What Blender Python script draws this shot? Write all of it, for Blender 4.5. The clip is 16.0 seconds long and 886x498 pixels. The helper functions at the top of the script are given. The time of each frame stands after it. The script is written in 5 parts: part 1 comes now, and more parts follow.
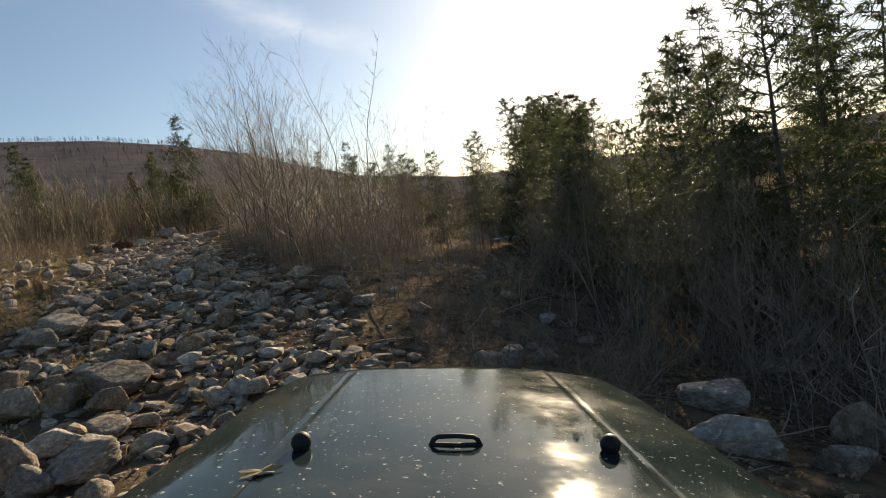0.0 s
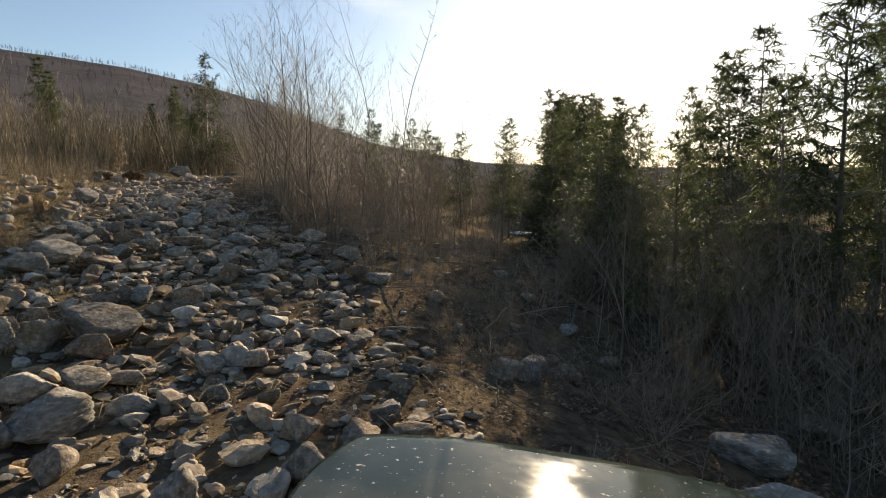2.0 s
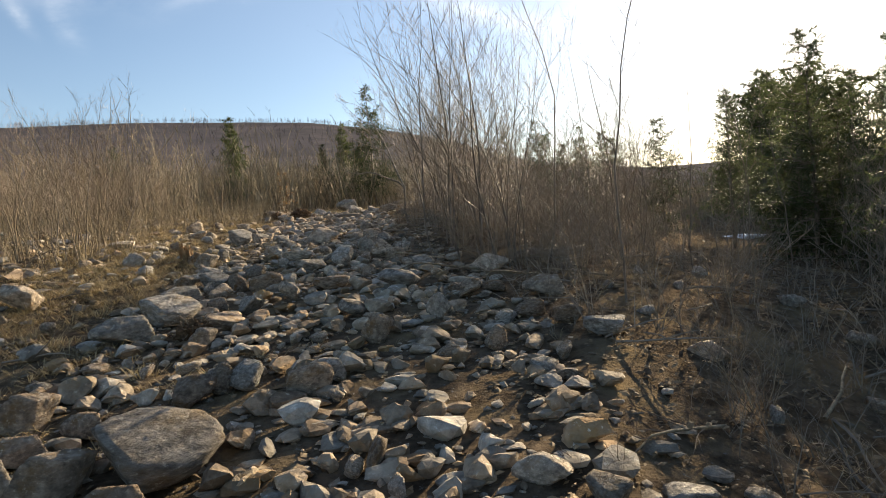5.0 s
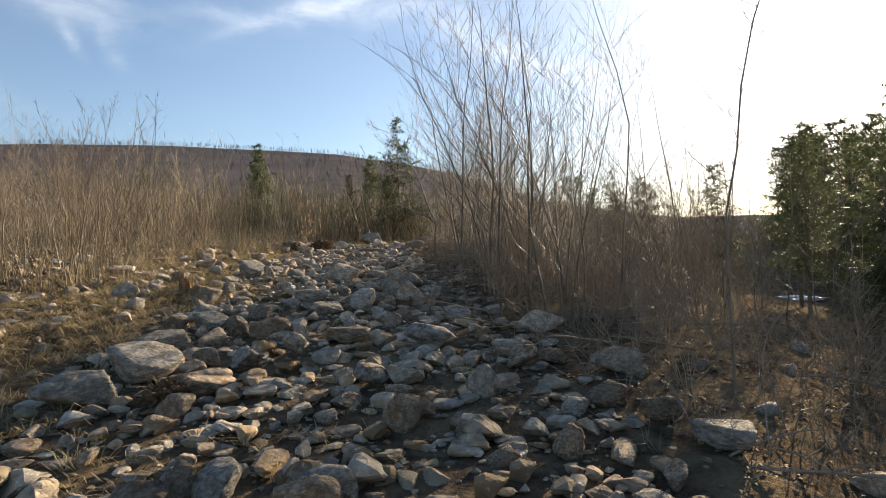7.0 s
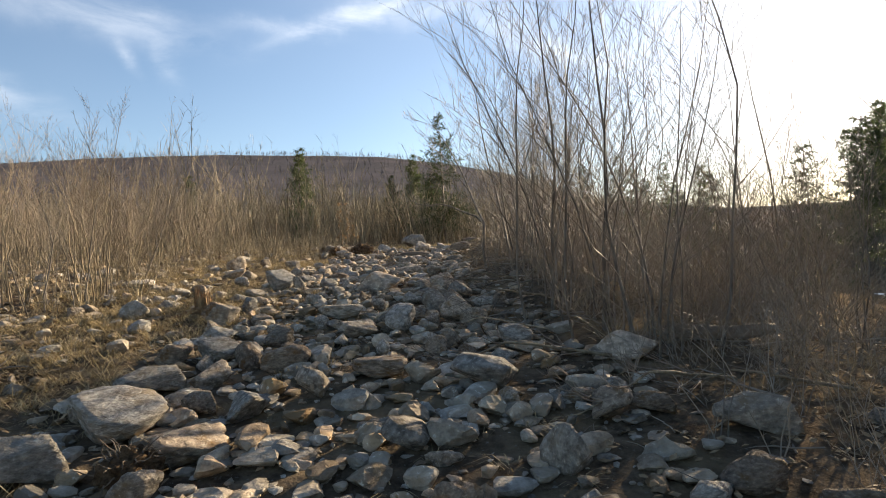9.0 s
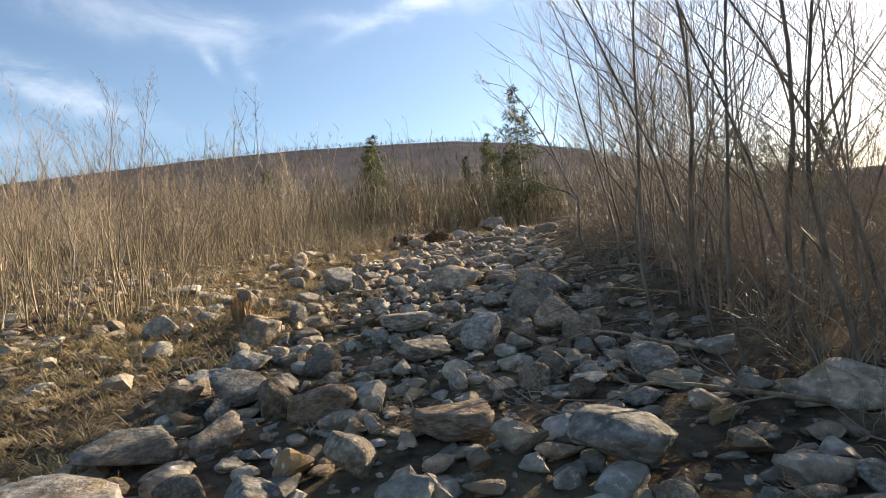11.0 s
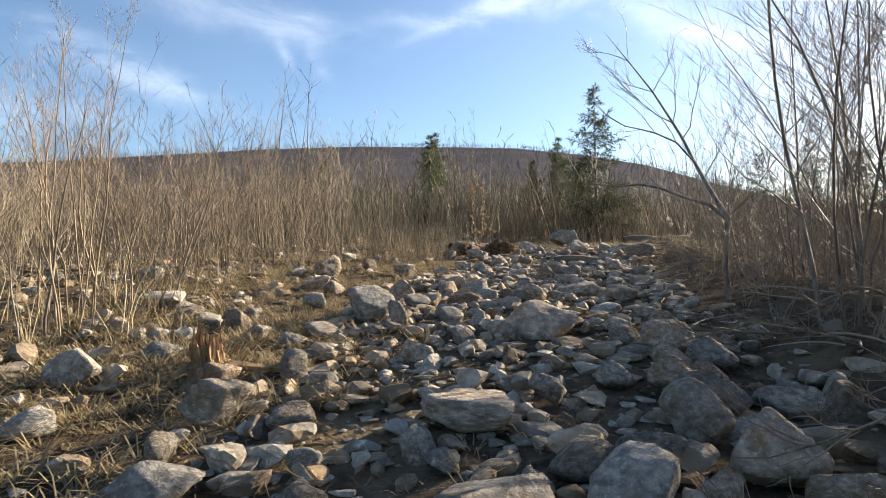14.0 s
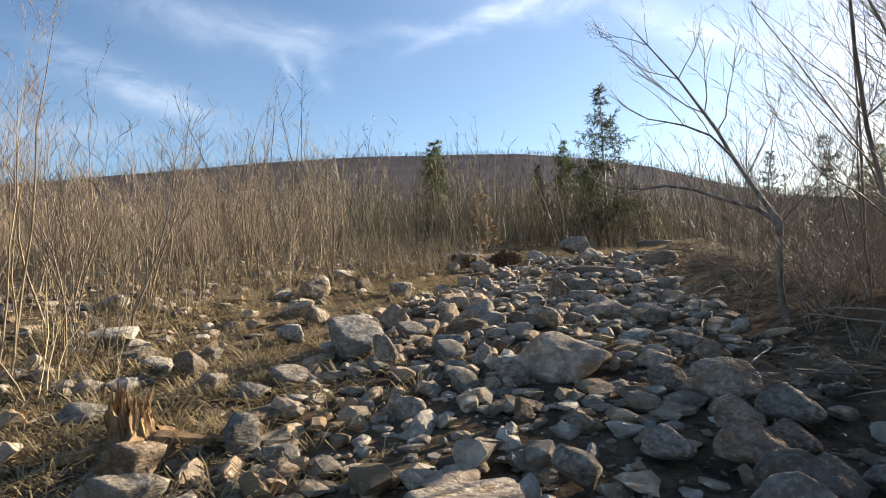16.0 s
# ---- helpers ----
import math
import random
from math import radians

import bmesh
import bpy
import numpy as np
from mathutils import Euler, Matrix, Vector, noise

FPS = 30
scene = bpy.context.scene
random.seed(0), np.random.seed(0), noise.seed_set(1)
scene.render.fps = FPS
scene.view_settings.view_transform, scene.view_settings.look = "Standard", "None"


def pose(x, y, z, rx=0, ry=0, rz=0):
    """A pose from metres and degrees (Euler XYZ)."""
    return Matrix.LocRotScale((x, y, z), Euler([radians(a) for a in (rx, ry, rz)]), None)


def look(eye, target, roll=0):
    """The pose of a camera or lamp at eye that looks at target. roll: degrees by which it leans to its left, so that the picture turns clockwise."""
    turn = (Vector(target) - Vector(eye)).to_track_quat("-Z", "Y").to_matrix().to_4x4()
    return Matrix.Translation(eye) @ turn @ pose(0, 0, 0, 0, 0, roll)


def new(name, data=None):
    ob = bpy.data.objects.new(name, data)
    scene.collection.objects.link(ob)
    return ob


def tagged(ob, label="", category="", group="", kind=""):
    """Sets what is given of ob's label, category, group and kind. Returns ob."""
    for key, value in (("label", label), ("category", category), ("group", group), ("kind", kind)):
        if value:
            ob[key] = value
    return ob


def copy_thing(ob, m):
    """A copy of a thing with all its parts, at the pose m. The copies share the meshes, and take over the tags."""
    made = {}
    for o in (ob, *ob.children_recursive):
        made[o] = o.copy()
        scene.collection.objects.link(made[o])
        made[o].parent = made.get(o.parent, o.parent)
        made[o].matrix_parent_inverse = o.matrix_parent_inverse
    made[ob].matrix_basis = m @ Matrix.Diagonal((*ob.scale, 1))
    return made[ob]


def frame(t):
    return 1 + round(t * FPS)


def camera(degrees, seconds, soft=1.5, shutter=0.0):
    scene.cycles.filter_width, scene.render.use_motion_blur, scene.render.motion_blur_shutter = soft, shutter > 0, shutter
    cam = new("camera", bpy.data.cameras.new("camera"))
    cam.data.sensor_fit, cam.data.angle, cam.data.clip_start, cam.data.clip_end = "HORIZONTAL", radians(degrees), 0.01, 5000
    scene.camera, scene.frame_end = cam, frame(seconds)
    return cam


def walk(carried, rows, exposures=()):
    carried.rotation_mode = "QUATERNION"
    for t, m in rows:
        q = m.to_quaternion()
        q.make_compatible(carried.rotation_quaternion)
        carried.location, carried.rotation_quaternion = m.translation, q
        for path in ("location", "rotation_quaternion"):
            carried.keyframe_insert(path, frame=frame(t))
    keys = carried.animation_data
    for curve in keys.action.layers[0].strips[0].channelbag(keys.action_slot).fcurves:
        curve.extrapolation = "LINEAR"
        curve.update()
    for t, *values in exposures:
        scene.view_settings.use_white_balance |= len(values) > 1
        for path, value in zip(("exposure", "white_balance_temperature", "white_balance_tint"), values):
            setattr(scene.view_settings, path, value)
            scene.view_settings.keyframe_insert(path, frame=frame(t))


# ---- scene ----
cam = camera(74.0, 16.0, soft=1.0)
EXPOSURES = [(0, 1.05, 6950, 10), (1.5, 1.14, 6950, 10), (4, 1.6, 7000, 10), (7, 1.58, 6850, 10), (11, 1.78, 6650, 10), (13, 1.83, 6300, 10), (16, 1.6, 6200, 10)]
PATH = [
    (0, (0.217, -5.802, 1.686), (0.79, -3.89, 1.561), -9.2),
    (0.5, (0.256, -5.757, 1.727), (0.834, -3.846, 1.596), -10.4),
    (1, (0.234, -5.695, 1.723), (0.814, -3.786, 1.589), -9.5),
    (1.5, (0.25, -5.491, 1.778), (0.816, -3.58, 1.612), -8.2),
    (2, (0.069, -4.946, 1.753), (0.623, -3.033, 1.568), 0.2),
    (2.5, (0.079, -4.284, 1.684), (0.565, -2.347, 1.572), 0.3),
    (3, (0.317, -3.432, 1.604), (0.641, -1.464, 1.452), -7.4),
    (3.5, (0.278, -2.83, 1.526), (0.496, -0.844, 1.436), -7.2),
    (4, (0.258, -2.177, 1.569), (0.376, -0.183, 1.461), -7.7),
    (4.2, (0.262, -1.946, 1.538), (0.33, 0.05, 1.434), -7.9),
    (6.3, (0.026, -0.178, 1.681), (-0.033, 1.821, 1.659), -4.0),
    (6.5, (0.0, 0.0, 1.7), (-0.064, 1.999, 1.699), -4.0),
    (7, (-0.091, 0.43, 1.701), (-0.159, 2.428, 1.74), -2.3),
    (7.5, (-0.086, 1.019, 1.736), (-0.202, 3.016, 1.751), -3.4),
    (8, (-0.067, 1.234, 1.804), (-0.164, 3.232, 1.837), -6.2),
    (8.5, (-0.159, 1.617, 1.816), (-0.284, 3.613, 1.863), -3.7),
    (8.7, (-0.191, 1.791, 1.815), (-0.354, 3.784, 1.862), -3.4),
    (10.8, (-0.47, 3.958, 1.945), (-0.952, 5.899, 1.965), -7.8),
    (11, (-0.578, 4.154, 1.948), (-1.069, 6.093, 1.96), -6.4),
    (11.5, (-0.82, 4.604, 1.957), (-1.426, 6.511, 1.959), -1.3),
    (12, (-0.887, 5.156, 2.039), (-1.538, 7.047, 2.032), -6.6),
    (12.5, (-1.088, 5.73, 2.077), (-1.793, 7.601, 2.133), -6.2),
    (13, (-1.197, 6.224, 2.147), (-1.951, 8.075, 2.232), -8.7),
    (13.5, (-1.335, 6.627, 2.184), (-2.027, 8.5, 2.283), -10.9),
    (14, (-1.646, 7.085, 2.184), (-2.306, 8.972, 2.223), -1.4),
    (14.5, (-1.727, 7.323, 2.228), (-2.384, 9.21, 2.336), -0.1),
    (15, (-1.71, 7.639, 2.27), (-2.375, 9.523, 2.369), -6.0),
    (15.5, (-1.869, 8.037, 2.288), (-2.527, 9.924, 2.364), -3.5),
    (16, (-1.915, 8.232, 2.338), (-2.596, 10.111, 2.404), -3.0),
]
walk(cam, [(t, look(eye, target, roll)) for t, eye, target, roll in PATH], EXPOSURES)

# ---- light, sky and exposure ----
SUN_AZ, SUN_EL = radians(34.0), radians(18.0)
SUN_DIR = Vector((math.sin(SUN_AZ) * math.cos(SUN_EL), math.cos(SUN_AZ) * math.cos(SUN_EL), math.sin(SUN_EL)))
sun_data = bpy.data.lights.new("sun", "SUN")
sun_data.energy, sun_data.angle, sun_data.color = 5.2, radians(0.6), (1.0, 0.83, 0.6)
sun = new("sun", sun_data)
sun.matrix_world = look(SUN_DIR * 60, (0, 0, 0))

world = bpy.data.worlds.new("world")
scene.world = world
world.use_nodes = True
wn, wl = world.node_tree.nodes, world.node_tree.links
wn.clear()


def wnode(kind, **values):
    n = wn.new(kind)
    for key, value in values.items():
        n.inputs[key.replace("_", " ")].default_value = value
    return n


sky = wn.new("ShaderNodeTexSky")
sky.sky_type, sky.sun_disc = "NISHITA", False
sky.sun_elevation, sky.sun_rotation = SUN_EL, SUN_AZ
sky.air_density, sky.dust_density, sky.ozone_density, sky.altitude = 1.0, 0.65, 2.3, 300
coord = wn.new("ShaderNodeTexCoord")
stretch = wn.new("ShaderNodeMapping")
stretch.inputs["Scale"].default_value = (1.6, 2.2, 5.0)
stretch.inputs["Rotation"].default_value = (0.1, 0.35, 0.5)
stretch.inputs["Location"].default_value = (0.35, 0.1, 0.55)
wisps = wnode("ShaderNodeTexNoise", Scale=3.2, Detail=9.0, Roughness=0.62, Distortion=0.35)
banks = wnode("ShaderNodeTexNoise", Scale=1.1, Detail=3.0, Roughness=0.5)
wl.new(coord.outputs["Generated"], stretch.inputs["Vector"])
wl.new(stretch.outputs["Vector"], wisps.inputs["Vector"])
wl.new(coord.outputs["Generated"], banks.inputs["Vector"])


def wmath(op, a, b=0.0):
    n = wn.new("ShaderNodeMath")
    n.operation = op
    for slot, value in ((0, a), (1, b)):
        if isinstance(value, (int, float)):
            n.inputs[slot].default_value = value
        else:
            wl.new(value, n.inputs[slot])
    return n.outputs[0]


def wdot(a, b):
    n = wn.new("ShaderNodeVectorMath")
    n.operation = "DOT_PRODUCT"
    wl.new(a, n.inputs[0])
    n.inputs[1].default_value = b
    return n.outputs["Value"]


# Thin cirrus: feathered streaks, each from one point of the sky to another (azimuth, elevation in degrees), and how broad
STREAKS = [(-53, 18.6, -41, 14.6, 1.6, 0.9), (-57, 25, -40, 22.4, 2.2, 0.38), (-40, 22.6, -28, 21.6, 2.0, 0.5), (-34.8, 20.6, -33.4, 18.2, 0.8, 0.45), (-31.5, 20.5, -30, 17.5, 1.0, 0.35),
           (-19.5, 21.6, -9, 25.0, 1.2, 0.95), (-24, 22.6, -17, 21.8, 0.9, 0.45), (-11, 24.5, 2, 22.5, 2.2, 0.75), (0, 21, 14, 15.6, 1.7, 0.9), (-62, 12, -48, 12.5, 1.6, 0.4), (-2, 29, 16, 24, 3.0, 0.8), (-70, 30, -30, 33, 4.0, 0.5)]


def heaven(az, el):
    az, el = radians(az), radians(el)
    return Vector((math.sin(az) * math.cos(el), math.cos(az) * math.cos(el), math.sin(el)))


drift = wnode("ShaderNodeTexNoise", Scale=7.0, Detail=6.0, Roughness=0.6)
wl.new(coord.outputs["Generated"], drift.inputs["Vector"])
shifted = wn.new("ShaderNodeVectorMath")
shifted.operation = "MULTIPLY_ADD"
wl.new(drift.outputs["Color"], shifted.inputs[0])
shifted.inputs[1].default_value = (0.07, 0.07, 0.07)
wl.new(coord.outputs["Generated"], shifted.inputs[2])
total = 0.0
for az0, el0, az1, el1, broad, dense in STREAKS:
    a, b = heaven(az0, el0), heaven(az1, el1)
    mid, along = (a + b) / 2 + Vector((0.035, 0.035, 0.035)), (b - a) / 2
    cross = a.cross(b).normalized() / math.radians(broad * 0.7)
    along = along / (along.length_squared * 1.15)
    u = wmath("ADD", wdot(shifted.outputs[0], along), -mid.dot(along))
    v = wmath("ADD", wdot(shifted.outputs[0], cross), -mid.dot(cross))
    far_off = wmath("ADD", wmath("MULTIPLY", u, u), wmath("MULTIPLY", v, v))
    total = wmath("ADD", total, wmath("MULTIPLY", wmath("POWER", 2.718, wmath("MULTIPLY", far_off, -1.0)), dense))
thin = wnode("ShaderNodeMapRange", From_Min=0.38, From_Max=0.64, To_Min=0.08, To_Max=1.0)
wide = wnode("ShaderNodeMapRange", From_Min=0.46, From_Max=0.75, To_Min=0.0, To_Max=0.05)
wl.new(wisps.outputs["Fac"], thin.inputs["Value"])
wl.new(banks.outputs["Fac"], wide.inputs["Value"])
cover = wn.new("ShaderNodeMath")
cover.operation, cover.use_clamp = "ADD", True
wl.new(wmath("MULTIPLY", total, wmath("MULTIPLY", thin.outputs["Result"], 0.44)), cover.inputs[0])
wl.new(wide.outputs["Result"], cover.inputs[1])
cloud = wn.new("ShaderNodeMix")
cloud.data_type = "RGBA"
cloud.inputs[7].default_value = (9.0, 9.2, 9.6, 1)
wl.new(cover.outputs[0], cloud.inputs[0])
wl.new(sky.outputs["Color"], cloud.inputs[6])
background = wnode("ShaderNodeBackground", Strength=0.06)
wout = wn.new("ShaderNodeOutputWorld")
wl.new(cloud.outputs[2], background.inputs["Color"])
wl.new(background.outputs[0], wout.inputs[0])


# ---- materials ----
def material(name, dark, light, scale, rough=0.85, bump=0.3, bump_scale=None, detail=8.0, vary=0.0, island=False,
             spots=None, spot_scale=12.0, spot_at=(0.62, 0.7), metallic=0.0, stretched=None, coords="Object", coat=0.0, patch=None, patch_scale=0.5,
             patch_at=(0.48, 0.62), translucent=0.0, gloss=0.2, relief=0.02, tinted=0.0):
    """Noise between two colours, with spots or patches of a third, fine relief, and a brightness that varies from thing to thing."""
    m = bpy.data.materials.new(name)
    m.use_nodes = True
    n, l = m.node_tree.nodes, m.node_tree.links
    bsdf = n["Principled BSDF"]
    tc = n.new("ShaderNodeTexCoord")
    where = tc.outputs[coords]
    if stretched:
        mp = n.new("ShaderNodeMapping")
        mp.inputs["Scale"].default_value = stretched
        l.new(where, mp.inputs["Vector"])
        where = mp.outputs["Vector"]

    def noisy(s, d):
        t = n.new("ShaderNodeTexNoise")
        t.inputs["Scale"].default_value, t.inputs["Detail"].default_value, t.inputs["Roughness"].default_value = s, d, 0.65
        l.new(where, t.inputs["Vector"])
        return t.outputs["Fac"]

    def mapped(src, lo, hi, a=0.0, b=1.0):
        r = n.new("ShaderNodeMapRange")
        for key, value in zip(("From Min", "From Max", "To Min", "To Max"), (lo, hi, a, b)):
            r.inputs[key].default_value = value
        l.new(src, r.inputs["Value"])
        return r.outputs["Result"]

    def mixed(fac, a, b, mode="MIX"):
        x = n.new("ShaderNodeMix")
        x.data_type, x.blend_type = "RGBA", mode
        for slot, value in ((0, fac), (6, a), (7, b)):
            if isinstance(value, (tuple, float, int)):
                x.inputs[slot].default_value = (*value, 1) if isinstance(value, tuple) else value
            else:
                l.new(value, x.inputs[slot])
        return x.outputs[2]

    colour = mixed(mapped(noisy(scale, detail), 0.36, 0.64), dark, light)
    if patch:
        colour = mixed(mapped(noisy(patch_scale, 5.0), *patch_at), colour, patch)
    if spots:
        colour = mixed(mapped(noisy(spot_scale, 4.0), *spot_at), colour, spots)
    if vary:
        if island:
            pick = n.new("ShaderNodeNewGeometry").outputs["Random Per Island"]
        else:
            pick = n.new("ShaderNodeObjectInfo").outputs["Random"]
        hsv = n.new("ShaderNodeHueSaturation")
        if tinted:
            spin = n.new("ShaderNodeMath")
            spin.operation = "FRACT"
            far = n.new("ShaderNodeMath")
            far.operation = "MULTIPLY"
            far.inputs[1].default_value = 17.3
            l.new(pick, far.inputs[0])
            l.new(far.outputs[0], spin.inputs[0])
            l.new(mapped(spin.outputs[0], 0, 1, 0.5 - 0.02 * tinted, 0.5 + 0.012 * tinted), hsv.inputs["Hue"])
            l.new(mapped(spin.outputs[0], 0, 1, 1 + 0.5 * tinted, 1 - 0.6 * tinted), hsv.inputs["Saturation"])
        l.new(mapped(pick, 0, 1, 1 - vary, 1 + vary), hsv.inputs["Value"])
        l.new(colour, hsv.inputs["Color"])
        colour = hsv.outputs["Color"]
    l.new(colour, bsdf.inputs["Base Color"])
    bsdf.inputs["Metallic"].default_value = metallic
    bsdf.inputs["Coat Weight"].default_value = coat
    l.new(mapped(noisy(scale * 1.7, 4.0), 0.3, 0.7, rough - 0.08, min(1.0, rough + 0.1)), bsdf.inputs["Roughness"])
    bsdf.inputs["Specular IOR Level"].default_value = gloss
    if bump:
        b = n.new("ShaderNodeBump")
        b.inputs["Strength"].default_value, b.inputs["Distance"].default_value = bump, relief
        l.new(noisy(bump_scale or scale * 3, 9.0), b.inputs["Height"])
        l.new(b.outputs["Normal"], bsdf.inputs["Normal"])
    if translucent:
        t = n.new("ShaderNodeBsdfTranslucent")
        l.new(colour, t.inputs["Color"])
        x = n.new("ShaderNodeMixShader")
        x.inputs[0].default_value = translucent
        l.new(bsdf.outputs[0], x.inputs[1])
        l.new(t.outputs[0], x.inputs[2])
        l.new(x.outputs[0], n["Material Output"].inputs["Surface"])
    return m


STONE = material("stone", (0.17, 0.148, 0.12), (0.48, 0.42, 0.34), 7.0, 0.9, 1.0, 9.0, vary=0.36, spots=(0.55, 0.5, 0.4), spot_scale=14.0, spot_at=(0.6, 0.68), patch=(0.24, 0.18, 0.11), patch_scale=2.5, patch_at=(0.5, 0.66), stretched=(1, 1, 1.5), relief=0.06, gloss=0.1, tinted=0.8)
PEBBLE = material("pebble", (0.175, 0.147, 0.113), (0.46, 0.395, 0.303), 7.0, 0.9, 0.9, 16.0, vary=0.4, island=True, spots=(0.56, 0.53, 0.44), spot_scale=14.0, patch=(0.27, 0.215, 0.14), patch_scale=1.4, relief=0.04, gloss=0.1, tinted=0.8)
EARTH = material("earth", (0.06, 0.047, 0.034), (0.185, 0.142, 0.098), 5.0, 0.95, 1.0, 22.0, relief=0.05, patch=(0.21, 0.162, 0.1), patch_scale=0.9, patch_at=(0.5, 0.66), spots=(0.2, 0.19, 0.17), spot_scale=16.0, gloss=0.0)
# The bluish haze of distance is mixed into the far hill's colour
HAZY_HILLSIDE = material("hillside", (0.05, 0.048, 0.054), (0.11, 0.104, 0.112), 0.16, 0.95, 0.0, patch=(0.1, 0.092, 0.1), patch_scale=0.012, gloss=0.0)
BARK = material("bark", (0.12, 0.092, 0.06), (0.33, 0.268, 0.18), 14.0, 0.8, 0.3, 40.0, vary=0.25, stretched=(1, 1, 0.25))
GREY_BARK = material("grey_bark", (0.085, 0.072, 0.057), (0.25, 0.212, 0.17), 12.0, 0.7, 0.35, 40.0, vary=0.2, stretched=(1, 1, 0.25), spots=(0.26, 0.235, 0.2), spot_scale=7.0)
TWIGS = material("twigs", (0.14, 0.1, 0.075), (0.3, 0.235, 0.17), 9.0, 0.65, 0.0, vary=0.25, gloss=0.2)
DARK_TWIGS = material("dark_twigs", (0.14, 0.112, 0.085), (0.32, 0.26, 0.19), 9.0, 0.6, 0.0, vary=0.25, gloss=0.25)
THICKET = material("thicket", (0.125, 0.098, 0.06), (0.36, 0.297, 0.195), 1.3, 0.75, 0.0, vary=0.5, island=True)
FAR_TWIGS = material("far_twigs", (0.13, 0.112, 0.09), (0.31, 0.27, 0.215), 0.1, 0.7, 0.0, vary=0.35, island=True, gloss=0.2)
HILL_TWIGS = material("hill_twigs", (0.1, 0.09, 0.096), (0.2, 0.18, 0.185), 0.1, 0.9, 0.0, vary=0.3, island=True, gloss=0.0)
NEEDLES = material("needles", (0.042, 0.056, 0.026), (0.115, 0.135, 0.06), 2.5, 0.6, 0.0, vary=0.3, translucent=0.35, gloss=0.04)
STRAW = material("straw", (0.22, 0.17, 0.095), (0.43, 0.345, 0.2), 4.0, 0.75, 0.0, vary=0.35, island=True, translucent=0.25)
LITTER = material("litter", (0.1, 0.07, 0.042), (0.27, 0.2, 0.12), 3.0, 0.8, 0.0, vary=0.4, island=True)
DRY_LEAF = material("dry_leaf", (0.11, 0.068, 0.036), (0.23, 0.145, 0.075), 6.0, 0.7, 0.0, vary=0.35, island=True, translucent=0.3)
ROT = material("rotten_wood", (0.13, 0.075, 0.036), (0.42, 0.28, 0.15), 10.0, 0.85, 0.8, 24.0, stretched=(1, 1, 0.18))
LOG = material("weathered_log", (0.1, 0.075, 0.055), (0.24, 0.19, 0.14), 8.0, 0.85, 0.6, 30.0, stretched=(0.2, 1, 1))
ROOT_EARTH = material("root_earth", (0.06, 0.04, 0.025), (0.18, 0.12, 0.072), 9.0, 0.95, 1.0, 20.0, relief=0.05, gloss=0.0)
SNOW = material("old_snow", (0.62, 0.66, 0.72), (0.86, 0.88, 0.9), 3.0, 0.5, 0.4, 9.0)
RUBBER = material("rubber", (0.012, 0.012, 0.012), (0.03, 0.03, 0.03), 20.0, 0.5, 0.1)
TYRE = material("tyre", (0.015, 0.014, 0.013), (0.05, 0.042, 0.035), 6.0, 0.85, 0.3)
STEEL = material("steel", (0.05, 0.05, 0.05), (0.14, 0.13, 0.12), 12.0, 0.4, 0.1, metallic=0.7)
MUD = material("dried_mud", (0.02, 0.017, 0.012), (0.055, 0.045, 0.03), 30.0, 0.9, 0.6, 60.0, gloss=0.0)
LAMP = material("lamp_lens", (0.55, 0.55, 0.53), (0.75, 0.74, 0.7), 12.0, 0.25, 0.05)
PAINT = material("dark_green_paint", (0.012, 0.02, 0.02), (0.022, 0.034, 0.034), 1.5, 0.085, 0.01, 3.0, spots=(0.34, 0.34, 0.31), spot_scale=55.0, spot_at=(0.645, 0.67), gloss=0.09, patch=(0.035, 0.042, 0.038), patch_scale=3.0)


# ---- building helpers ----
def mesh_of(name, verts, faces, mat, smooth=False):
    me = bpy.data.meshes.new(name)
    me.from_pydata([tuple(v) for v in verts], [], faces)
    me.materials.append(mat)
    if smooth:
        me.polygons.foreach_set("use_smooth", [True] * len(me.polygons))
    me.update()
    return me


def piece(name, me, parent, label="", m=None):
    ob = new(name, me)
    ob.parent = parent
    if m is not None:
        ob.matrix_local = m
    return tagged(ob, label)


def part(name, bm, mat, parent, label="", smooth=False):
    me = bpy.data.meshes.new(name)
    bm.to_mesh(me)
    bm.free()
    me.materials.append(mat)
    if smooth:
        me.polygons.foreach_set("use_smooth", [True] * len(me.polygons))
    return piece(name, me, parent, label)


def tube(V, F, pts, radii, sides=4, blunt=False):
    """Adds a tapered tube along pts to the lists V and F, pointed at its end."""
    base, n = len(V), len(pts)
    last = n if blunt else n - 1
    for i, p in enumerate(pts[:last]):
        d = (pts[min(i + 1, n - 1)] - pts[max(i - 1, 0)]).normalized()
        a = d.cross(Vector((0.31, 0.95, 0.05))).normalized()
        b = d.cross(a)
        for k in range(sides):
            w = 2 * math.pi * k / sides
            V.append(p + (a * math.cos(w) + b * math.sin(w)) * radii[i])
    for i in range(last - 1):
        for k in range(sides):
            q, k2 = base + i * sides, (k + 1) % sides
            F.append((q + k, q + k2, q + sides + k2, q + sides + k))
    q = base + (last - 1) * sides
    if blunt:
        F.append(tuple(q + k for k in range(sides)))
    else:
        V.append(pts[-1])
        F.extend((q + k, q + (k + 1) % sides, q + sides) for k in range(sides))


def bent(rng, start, way, length, steps, wander, lift):
    """Points of a limb that wanders and bends upwards."""
    pts, p, d = [start.copy()], start.copy(), way.normalized()
    for _ in range(steps):
        d = (d + Vector((rng.gauss(0, wander), rng.gauss(0, wander), rng.gauss(0, wander) + lift))).normalized()
        p = p + d * (length / steps)
        pts.append(p)
    return pts


